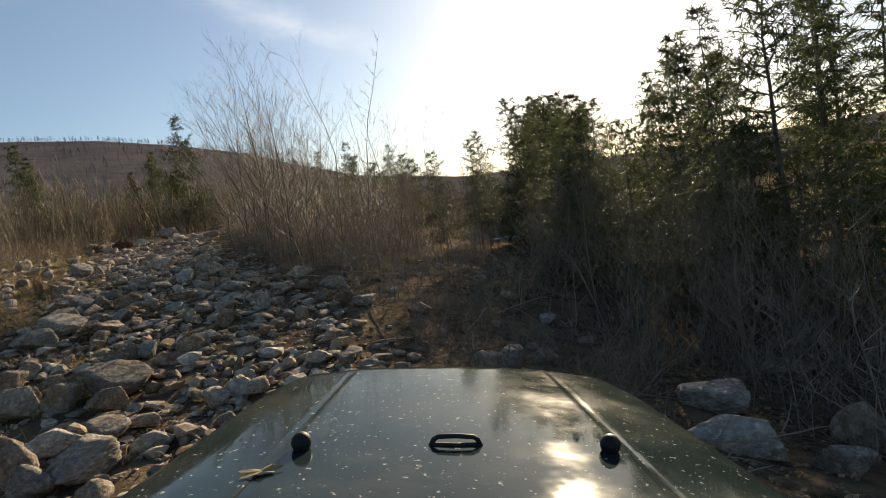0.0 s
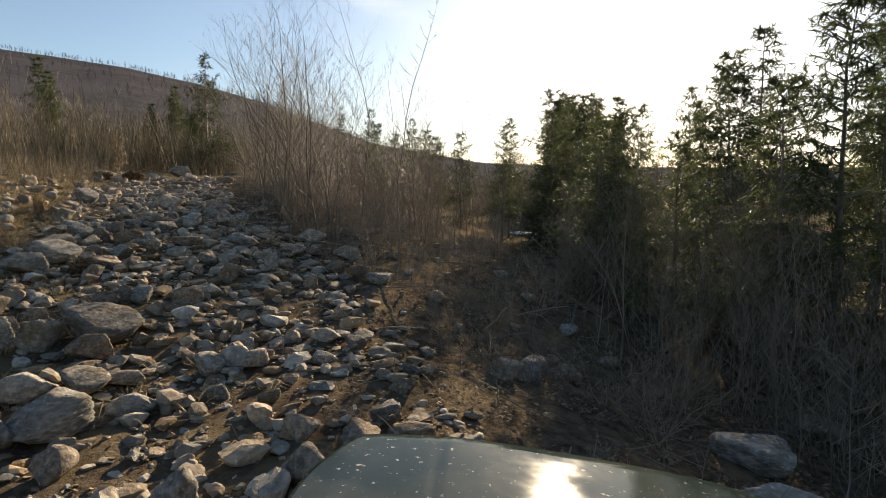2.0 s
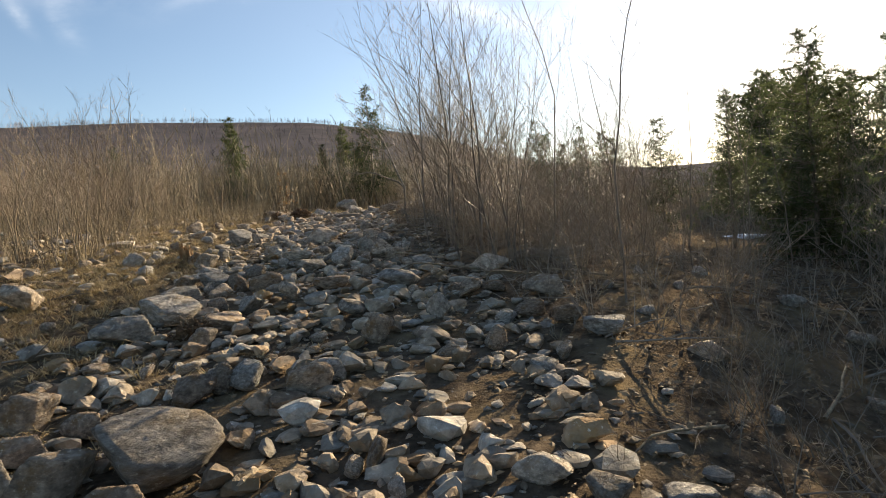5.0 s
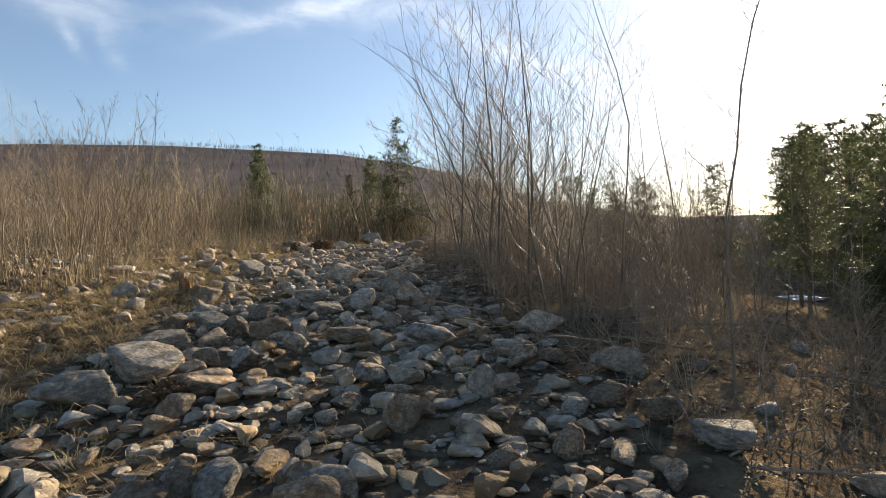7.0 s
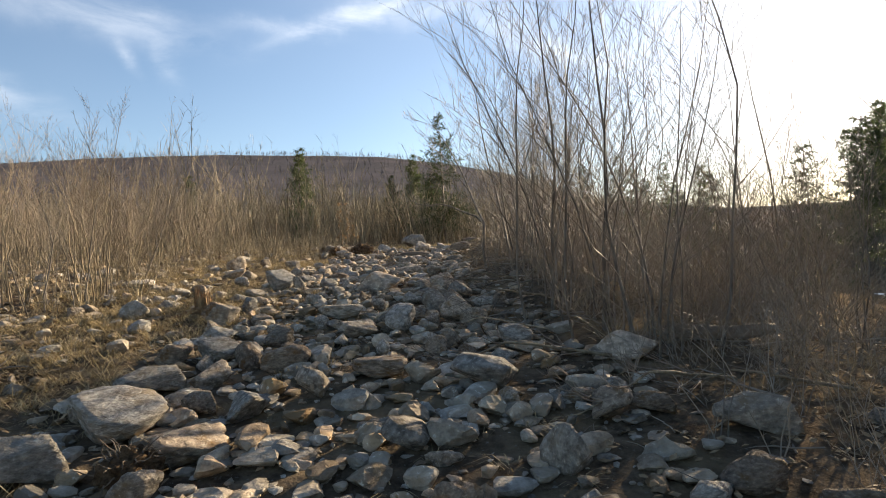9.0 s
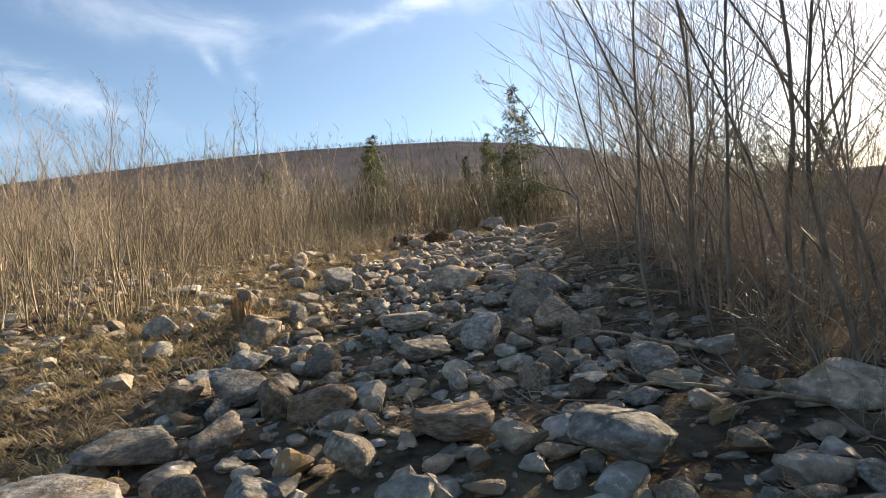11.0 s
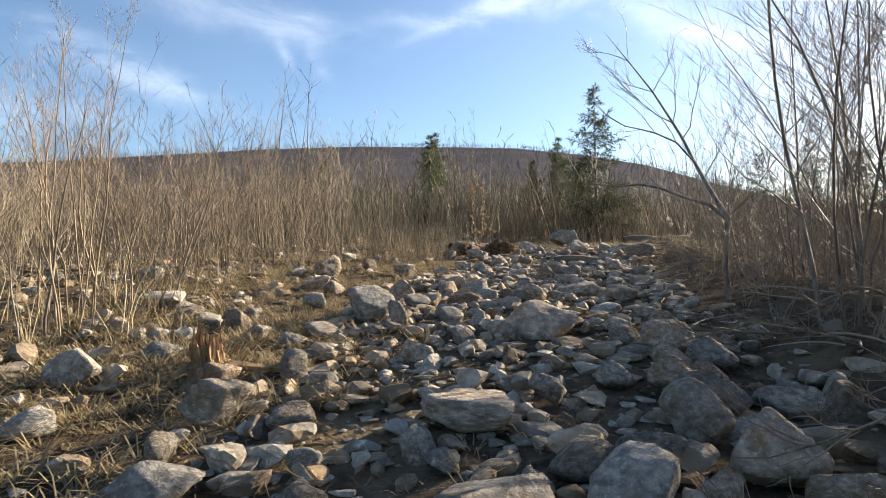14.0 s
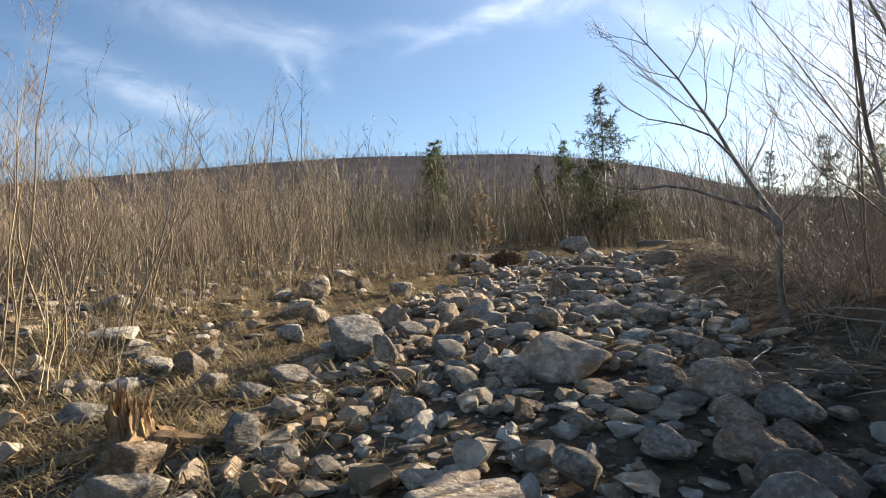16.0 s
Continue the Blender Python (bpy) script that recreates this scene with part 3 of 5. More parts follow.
def branching(seed, height, thick, limbs, lean, crook=0.06, start=0.3, reach=0.42, steep=1.3, twigs=4, sides=5, fine=0.0028, foot=(0.0, 0.0)):
    """A leafless stem that forks into long rising limbs, each with twigs and the twigs with finer ones: meshes of stem and crown."""
    rng = random.Random(seed)
    SV, SF, BV, BF = [], [], [], []
    stem = bent(rng, Vector((foot[0], foot[1], -0.12)), Vector((lean[0], lean[1], 1)), height, 8, crook, 0.04)
    tube(SV, SF, stem, [max(fine, thick * (1 - 0.93 * i / 8)) for i in range(9)], sides)
    turn = rng.uniform(0, 6.283)

    def off_shoot(pts, k, side, length, rise, steps):
        p = pts[k].lerp(pts[k + 1], rng.random())
        d = (pts[k + 1] - pts[k]).normalized()
        return bent(rng, p, d * rise + side + Vector((0, 0, 0.25)), length, steps, 0.13, 0.07)

    for b in range(limbs):
        f = start + (0.94 - start) * (b + rng.random()) / limbs
        k = min(7, int(f * 8))
        turn += 2.4 + rng.gauss(0, 0.4)
        side = Vector((math.cos(turn), math.sin(turn), 0))
        length = height * reach * (1.12 - f * 0.8) * rng.uniform(0.6, 1.2)
        limb = off_shoot(stem, k, side, length, steep, 4)
        r = max(fine, thick * (1 - f) * 0.55)
        tube(BV, BF, limb, [max(fine * 0.8, r * (1 - i / 4.5)) for i in range(5)], 3)
        for t in range(twigs):
            a = rng.uniform(0, 6.283)
            twig = off_shoot(limb, rng.randint(1, 3), Vector((math.cos(a), math.sin(a), 0.2)) * 0.9, length * rng.uniform(0.28, 0.55), 1.1, 2)
            tube(BV, BF, twig, [fine * 0.8, fine * 0.65, 0], 3)
            for _ in range(2):
                q = twig[0].lerp(twig[2], rng.uniform(0.3, 0.9))
                w = (twig[2] - twig[0]).normalized() + Vector((rng.gauss(0, 0.5), rng.gauss(0, 0.5), rng.gauss(0.25, 0.4)))
                e = w.normalized() * length * rng.uniform(0.1, 0.25)
                s = e.cross(Vector((rng.gauss(0, 1), rng.gauss(0, 1), 0.3))).normalized() * fine * 0.7
                n = len(BV)
                BV.extend((q - s, q + s, q + e))
                BF.append((n, n + 1, n + 2))
    return SV, SF, BV, BF


SAPLINGS = []
for s in range(9):
    r0 = random.Random(90 + s)
    forms = []
    for k in range((1, 3, 2, 4, 2, 1, 3, 2, 5)[s]):
        a, l = r0.uniform(0, 6.283), r0.uniform(0.04, 0.2)
        h = (2.0 + 0.2 * s) * r0.uniform(0.75, 1.1)
        forms.append(branching(100 + 10 * s + k, h, 0.0052 * h * r0.uniform(0.7, 1.15), 7, (math.cos(a) * l, math.sin(a) * l), 0.11, 0.28, 0.36, 1.5, 3, 4, 0.0031))
    SAPLINGS.append(forms)

def thicket_edge(y):
    """How far from the trail's line the thicket on the bank begins."""
    return 5.0 + 0.8 * math.sin(y * 0.5) + 5.0 * (1 - float(smoothstep(y, 9.2, 11.6))) - 1.0 * float(smoothstep(y, 14, 24))


field = []
rng = random.Random(21)
while len(field) < 2900:
    y = rng.uniform(2, 62)
    u = -rng.uniform(4.4, 60)
    x = float(trail_x(y)) + u
    edge = thicket_edge(y)
    if -u < edge or (-u - edge < 2.5 and rng.random() < 0.55) or rng.random() < (-u - 10) / 50:
        continue
    field.append((x, y))
for _ in range(900):
    y = rng.uniform(33, 80)
    x = rng.uniform(-30, 30)
    if y > 37 or not -8 < x < 1:
        field.append((x, y))
for _ in range(170):
    field.append((rng.uniform(-11, 5), rng.uniform(38, 52)))
for _ in range(170):
    field.append((rng.uniform(-13, 4), rng.uniform(36.5, 43)))
field.sort(key=lambda p: math.hypot(p[0] + 1.5, p[1] - 7))
protos = {}
for i, (x, y) in enumerate(field[:290]):
    k = rng.randrange(9)
    m = standing(x, y, rng.uniform(0, 360), rng.uniform(0.45, 1.1) * (1.3 if i % 9 == 4 else 1))
    if k in protos:
        repeat(protos[k], m)
    else:
        protos[k] = tree_thing("sapling", SAPLINGS[k], m, "slender leafless sapling with tan bark and thin upright twigs", "sapling", "saplings of the thicket", BARK, TWIGS)


def brushy(seed, height, thick, limbs, spread, rise, low=0.12, fine=0.006):
    """A light leafless bush of upright limbs and fine twigs."""
    rng = random.Random(seed)
    V, F = [], []
    stem = bent(rng, Vector((0, 0, -0.08)), Vector((rng.gauss(0, 0.08), rng.gauss(0, 0.08), 1)), height, 4, 0.06, 0.03)
    tube(V, F, stem, [thick, thick * 0.75, thick * 0.5, thick * 0.3, thick * 0.12], 3)

    def sliver(p, q, w):
        s = (q - p).cross(Vector((rng.gauss(0, 1), rng.gauss(0, 1), 0.2))).normalized() * w
        k = len(V)
        V.extend((p - s, p + s, q))
        F.append((k, k + 1, k + 2))

    for b in range(limbs):
        f = low + (0.97 - low) * (b + rng.random()) / limbs
        i = min(3, int(f * 4))
        p = stem[i].lerp(stem[i + 1], f * 4 - i)
        a = rng.uniform(0, 6.283)
        length = height * spread * (1.2 - f) * rng.uniform(0.6, 1.3)
        limb = bent(rng, p, Vector((math.cos(a), math.sin(a), rise)), length, 2, 0.15, 0.25)
        k = len(V)
        s = (limb[2] - p).cross(Vector((rng.gauss(0, 1), rng.gauss(0, 1), 0.1))).normalized() * fine
        V.extend((p - s, p + s, limb[1] + s * 0.7, limb[1] - s * 0.7, limb[2]))
        F.extend(((k, k + 1, k + 2), (k, k + 2, k + 3), (k + 3, k + 2, k + 4)))
        for _ in range(4):
            g = rng.uniform(0.25, 0.9)
            q = p.lerp(limb[1], g * 2) if g < 0.5 else limb[1].lerp(limb[2], g * 2 - 1)
            sliver(q, q + Vector((rng.gauss(0, 0.35), rng.gauss(0, 0.35), rng.uniform(0.2, 0.9))).normalized() * length * rng.uniform(0.25, 0.5), fine * 0.7)
    return arrays(mesh_of("tmp", V, F, TWIGS))


def sheaf(seed, height, stems, limbs, fine):
    """A light leafless bush: several crooked stems from one foot, each with steep limbs and slivers of twigs."""
    rng = random.Random(seed)
    V, F = [], []

    def blade(p, q, w):
        s = (q - p).cross(Vector((rng.gauss(0, 1), rng.gauss(0, 1), 0.2))).normalized() * w
        n = len(V)
        V.extend((p - s, p + s, q))
        F.append((n, n + 1, n + 2))

    for _ in range(stems):
        a, l = rng.uniform(0, 6.283), rng.uniform(0.03, 0.34)
        h = height * rng.uniform(0.6, 1.05)
        foot = Vector((math.cos(a), math.sin(a), 0)) * rng.uniform(0.02, 0.25) + Vector((0, 0, -0.08))
        stem = bent(rng, foot, Vector((math.cos(a) * l, math.sin(a) * l, 1)), h, 4, 0.14, 0.03)
        r = fine * rng.uniform(1.6, 2.5)
        tube(V, F, stem, [r, r * 0.8, r * 0.6, r * 0.4, r * 0.15], 3)
        for b in range(limbs):
            f = 0.3 + 0.65 * (b + rng.random()) / limbs
            i = min(3, int(f * 4))
            p = stem[i].lerp(stem[i + 1], f * 4 - i)
            c = rng.uniform(0, 6.283)
            length = h * 0.3 * (1.25 - f) * rng.uniform(0.6, 1.3)
            q = p + Vector((math.cos(c) * 0.55, math.sin(c) * 0.55, rng.uniform(0.7, 1.4))).normalized() * length
            blade(p, q, fine * 0.8)
            for _ in range(3):
                m = p.lerp(q, rng.uniform(0.25, 0.85))
                blade(m, m + Vector((rng.gauss(0, 0.4), rng.gauss(0, 0.4), rng.uniform(0.3, 1.0))).normalized() * length * rng.uniform(0.3, 0.6), fine * 0.6)
    return arrays(mesh_of("tmp", V, F, TWIGS))


LIGHT = [sheaf(300 + s, 2.7 + 0.2 * s, 3, 6, 0.0062) for s in range(8)]
LIGHT += [sheaf(320 + s, 2.8 + 0.3 * s, 3, 3, 0.0085) for s in range(4)]
far = [(rng.randrange(8) if math.hypot(x + 1.5, y - 7) < 27 else rng.randrange(8, 12), x, y, ground_z(x, y), rng.uniform(0, 6.3), *[rng.uniform(0.38, 1.2) * (1.35 if rng.random() < 0.12 else 1) * (1 + 0.5 * float(smoothstep(math.hypot(x + 1.5, y - 7), 12, 32)))] * 3) for x, y in field[290:]]
for _ in range(900):
    y = rng.uniform(4, 30)
    x = float(trail_x(y)) - thicket_edge(y) + 0.6 - 5 * rng.random() ** 1.2
    s = rng.uniform(0.12, 0.4)
    far.append((rng.randrange(8, 12), x, y, ground_z(x, y), rng.uniform(0, 6.3), s * 1.3, s * 1.3, s))
scatter("sapling_thicket", LIGHT, far, THICKET, "dense tan thicket of leafless young trees", "thicket")

# Tall clumps of bare stems along the shaded side of the trail
CLUMPS = []
for s, (h, n, bias) in enumerate(((5.2, 8, -0.03), (5.9, 9, -0.06), (4.4, 7, -0.03), (3.5, 6, 0.0), (3.0, 6, 0.0), (4.0, 11, 0.0))):
    r2 = random.Random(60 + s)
    forms = []
    for k in range(n):
        a, l, d = r2.uniform(0, 6.283), r2.uniform(0.0, 0.17), r2.uniform(0.03, 0.55 if s < 5 else 0.3)
        tall = h * r2.uniform(0.65, 1.05)
        thick = tall * (0.0056 if k == 0 else r2.uniform(0.0024, 0.0042))
        way, foot_at = (math.cos(a) * l + bias, math.sin(a) * l), (math.cos(a) * d, math.sin(a) * d)
        if s < 5:
            forms.append(branching(500 + 20 * s + k, tall, thick, 13, way, 0.1, 0.2, 0.42, 0.95, 6, 5, 0.0023, foot_at))
        else:
            forms.append(branching(500 + 20 * s + k, tall, thick, 11, way, 0.09, 0.42, 0.28, 1.8, 5, 5, 0.002, foot_at))
    CLUMPS.append(forms)
clump_at = [(1.46, 8.48, 1), (0.95, 9.24, 0), (0.45, 10.37, 0), (0.3, 11.56, 2), (0.25, 13.1, 1), (0.05, 14.4, 2), (0.7, 15.4, 0), (0.9, 13.2, 2), (0.3, 16.2, 3), (1.2, 17.0, 2), (-0.3, 19.5, 3), (2.4, 14.5, 1),
            (1.9, 15.8, 0), (2.6, 17.2, 1), (1.5, 19.2, 0), (0.1, 17.8, 4), (2.5, 9.7, 3), (3.3, 9.3, 4), (4.1, 11.0, 3), (7.4, 1.0, 3), (8.0, 4.0, 2), (7.0, 6.4, 3), (8.4, -1.6, 2), (7.6, 9.2, 3), (9.0, 12.4, 2), (8.3, 7.4, 2), (-0.9, 23.0, 2), (1.0, 21.5, 1), (-7.55, 11.75, 5), (-8.67, 11.2, 5), (-8.0, 13.4, 4), (-7.6, 10.9, 3), (4.6, 13.0, 4), (3.3, 19.0, 2), (6.7, 0.1, 4), (6.9, 2.2, 3), (6.5, 3.7, 4), (7.1, 5.3, 3), (6.7, -1.5, 3), (7.9, 2.9, 2), (3.0, 14.8, 4), (3.6, 16.0, 3), (4.3, 16.8, 2), (4.0, 13.8, 2), (6.2, 19.4, 2), (5.1, 14.5, 3), (7.0, 18.1, 2), (9.0, 20.4, 2), (3.2, 19.4, 1), (7.7, 25.2, 1), (10.1, 25.4, 2), (5.2, 22.5, 2), (4.2, 12.2, 0), (4.8, 15.4, 0), (3.9, 18.0, 1), (1.7, 12.6, 4), (2.3, 14.0, 3), (1.0, 16.0, 4)]
first = {}
clump_at = [(x, y, (3, 4, 4)[k] if y > 12.4 and k < 3 and j % 4 and j > 6 else k) for j, (x, y, k) in enumerate(clump_at) if not (j > 6 and y > 12.4 and x < 5.5 and j % 5 in (1, 3))]
for i, (x, y, k) in enumerate(clump_at):
    m = standing(x, y, 77 * i if i > 6 and k > 1 else 25 * math.sin(i), 0.92 + 0.16 * ((i * 7) % 5) / 5)
    lit = "tall multi-stemmed leafless shrub with thin grey branches beside the trail"
    if k in first:
        repeat(first[k], m)
    elif k == 5:
        first[k] = tree_thing("bare_shrub", CLUMPS[k], m, "clump of straight pale tan leafless stems on the stony bank", "shrub", "pale shrubs on the bank", BARK, TWIGS, "stem")
    else:
        first[k] = tree_thing("bare_shrub", CLUMPS[k], m, lit, "shrub", "bare shrubs along the trail", GREY_BARK, DARK_TWIGS, "stem")

# Low sprawling shrubs with pale twigs on the shaded bank
r7 = random.Random(71)
SPRAWL = []
for s in range(3):
    forms = []
    for k in range(7):
        a, l = r7.uniform(0, 6.283), r7.uniform(0.3, 1.1)
        forms.append(branching(700 + 10 * s + k, r7.uniform(0.9, 1.9), r7.uniform(0.005, 0.009), 7, (math.cos(a) * l, math.sin(a) * l), 0.15, 0.2, 0.45, 0.9, 4, 4, 0.0027))
    SPRAWL.append(forms)
low_at = [(float(trail_x(y)) + u, y, k % 3) for k, (u, y) in enumerate([(r7.uniform(2.2, 4.6), r7.uniform(6.6, 15.5)) for _ in range(24)] + [(r7.uniform(2.6, 6.0), r7.uniform(0.5, 7.0)) for _ in range(10)] + [(r7.uniform(2.4, 3.6), r7.uniform(15.5, 22)) for _ in range(6)])]
first = {}
for i, (x, y, k) in enumerate(low_at):
    m = standing(x, y, 83 * i, r7.uniform(0.65, 1.1))
    if k in first:
        repeat(first[k], m)
    else:
        first[k] = tree_thing("low_shrub", SPRAWL[k], m, "low sprawling leafless shrub with pale tangled twigs", "shrub", "low shrubs on the shaded bank", BARK, DARK_TWIGS, "stem")

# A young oak that has kept its dry brown leaves
oak = tree_thing("young_oak", [bare_tree(640, 1.9, 0.018, 16, 0.35, 0.05, (0.05, 0), 7, 0.15)], standing(-6.0, 22.4), "small young oak holding dry orange-brown leaves", "shrub", "", BARK, TWIGS)
r5 = random.Random(14)
V, F = [], []
for _ in range(70):
    h = r5.uniform(0.3, 2.0)
    a, d = r5.uniform(0, 6.283), r5.uniform(0.05, 0.55) * (1.25 - 0.4 * h)
    c = Vector((math.cos(a) * d, math.sin(a) * d, h))
    e = Vector((r5.gauss(0, 1), r5.gauss(0, 1), r5.gauss(-0.6, 0.6))).normalized() * 0.07
    f = e.cross(Vector((r5.gauss(0, 1), r5.gauss(0, 1), r5.gauss(0, 1)))).normalized() * 0.028
    q = len(V)
    V += [c - e, c + f, c + e, c - f]
    F.append((q, q + 1, q + 2, q + 3))
piece("foliage", mesh_of("foliage", V, F, DRY_LEAF), oak, "dry orange-brown leaves")

# A slim young tree and a leaning one
pole = tree_thing("young_tree", [bare_tree(801, 5.2, 0.016, 24, 0.19, 0.085, (-0.03, 0.0), 7, 0.35, 6, 0.003, (0.5, 1.4))], standing(2.35, 5.95), "slim leafless young tree with dark bark", "tree", "slim trees by the thicket", GREY_BARK, DARK_TWIGS)
for x, y, turn, size in ((4.3, 8.6, 80, 0.85), (5.8, 9.6, 140, 0.95), (7.0, 8.0, 30, 1.0), (6.2, 13.5, 300, 0.8), (5.5, 19.0, 20, 0.75), (6.5, 21.5, 90, 0.9), (4.6, 22.5, 150, 0.7), (7.6, 24.5, 210, 0.95), (5.2, 26.0, 260, 0.8), (8.8, 27.5, 310, 0.9), (6.2, 29.5, 40, 0.85), (9.9, 31.5, 100, 1.0),
                         (3.4, 28.0, 170, 0.75), (7.4, 33.5, 230, 0.95), (4.4, 32.0, 290, 0.8), (3.8, 16.5, 350, 0.7), (5.0, 13.5, 120, 0.65), (8.4, 21.0, 200, 0.8), (3.7, 9.2, 10, 0.62), (4.4, 10.6, 70, 0.7), (5.3, 11.3, 130, 0.6), (3.9, 12.8, 190, 0.75), (5.9, 12.6, 250, 0.72), (4.9, 9.0, 310, 0.66), (6.6, 11.4, 40, 0.7), (5.6, 15.2, 100, 0.8), (3.3, 11.2, 160, 0.6), (6.3, 9.2, 220, 0.75)):
    repeat(pole, standing(x, y, turn, size))
r3 = random.Random(9)
LV, LF, WV, WF = [], [], [], []


def grow(rng, start, way, length, r, depth):
    """A crooked limb with smaller ones along it."""
    limb = bent(rng, start, way, length, 6, 0.17, 0.05)
    tube(WV, WF, limb, [max(0.0016, r * (1 - k / 6.8)) for k in range(7)], 4 if depth else 3)
    if depth:
        for n in range(7 if depth > 1 else 5):
            k = rng.randint(1, 5)
            d = (limb[k + 1] - limb[k]).normalized()
            side = d.cross(Vector((rng.gauss(0, 1), rng.gauss(0, 1), rng.gauss(0, 1)))).normalized()
            grow(rng, limb[k].lerp(limb[k + 1], rng.random()), d + side * rng.uniform(0.5, 1.0) + Vector((0, 0, 0.25)), length * rng.uniform(0.3, 0.6) * (1.15 - k / 8), max(0.002, r * 0.5), depth - 1)


foot = Vector((-0.75, 14.9, ground_z(-0.75, 14.9)))
lean_pts = [Vector(p) - foot for p in ((-0.74, 14.9, foot.z - 0.1), (-0.78, 14.9, 2.02), (-0.75, 14.92, 2.36), (-0.73, 14.95, 2.62), (-0.82, 15.1, 2.83), (-0.95, 15.36, 3.16), (-1.05, 15.6, 3.45), (-1.16, 15.8, 3.78), (-1.27, 16, 4.05), (-1.52, 16.3, 4.6), (-1.86, 16.6, 5.2), (-2.25, 16.8, 5.83))]
tube(LV, LF, lean_pts, [0.038, 0.033, 0.03, 0.03, 0.026, 0.024, 0.022, 0.02, 0.018, 0.013, 0.009, 0.003], 8)
reach = [Vector(p) - foot for p in ((-0.73, 14.95, 2.6), (-0.9, 15.1, 2.79), (-1.2, 15.3, 2.93), (-1.48, 15.5, 3.09), (-1.75, 15.8, 3.19), (-2.05, 16.0, 3.2), (-2.35, 16.2, 3.27), (-2.64, 16.4, 3.46), (-2.85, 16.7, 3.84))]
tube(LV, LF, reach, [0.028, 0.026, 0.021, 0.018, 0.016, 0.013, 0.01, 0.007, 0.003], 7)
arm = [Vector(p) - foot for p in ((-1.03, 15.55, 3.4), (-1.25, 15.7, 3.72), (-1.51, 15.8, 3.89), (-1.7, 15.9, 3.98), (-1.92, 16.0, 4.07), (-2.2, 16.1, 4.3), (-2.41, 16.2, 4.61))]
tube(LV, LF, arm, [0.014, 0.013, 0.011, 0.009, 0.007, 0.005, 0.002], 6)
for base, way, length, r, depth in ((reach[3], (-0.7, 0.3, 0.75), 1.1, 0.007, 1), (reach[4], (-1, 0.2, 0.15), 1.1, 0.009, 2), (reach[5], (-0.7, 0.5, 0.6), 0.8, 0.006, 1), (reach[6], (-1, -0.2, -0.05), 0.7, 0.005, 1), (reach[3], (-0.6, 0.2, -0.4), 0.7, 0.005, 1), (reach[7], (-0.8, 0.2, 0.5), 0.5, 0.004, 1),
                                    (arm[1], (-0.4, 0.2, 1), 0.9, 0.006, 1), (arm[2], (-0.8, 0.2, 0.9), 1.0, 0.006, 1), (arm[3], (-1, 0.2, 0.0), 0.7, 0.005, 1), (arm[4], (-0.9, -0.2, 0.5), 0.8, 0.005, 1), (arm[5], (-0.9, 0.2, 0.9), 0.6, 0.004, 1),
                                    (lean_pts[7], (0.35, 0.2, 1), 1.2, 0.009, 2), (lean_pts[8], (-1, 0.2, 0.7), 1.4, 0.009, 2), (lean_pts[8], (0.35, -0.2, 1), 1.1, 0.008, 2), (lean_pts[9], (-1, 0.3, 0.6), 1.2, 0.007, 2), (lean_pts[9], (0.3, 0.1, 1), 1.2, 0.007, 2), (lean_pts[10], (-0.8, 0.2, 0.3), 1.0, 0.006, 2), (lean_pts[10], (0.2, 0.2, 1), 0.9, 0.005, 1), (lean_pts[5], (0.5, 0.3, 1), 1.3, 0.008, 2), (lean_pts[3], (0.6, -0.2, 0.9), 1.4, 0.01, 2)):
    grow(r3, base, Vector(way), length, r, depth)
tree_thing("leaning_tree", [(LV, LF, WV, WF)], standing(foot.x, foot.y), "leafless tree leaning over the trail with long crooked limbs", "tree", "", GREY_BARK, DARK_TWIGS)


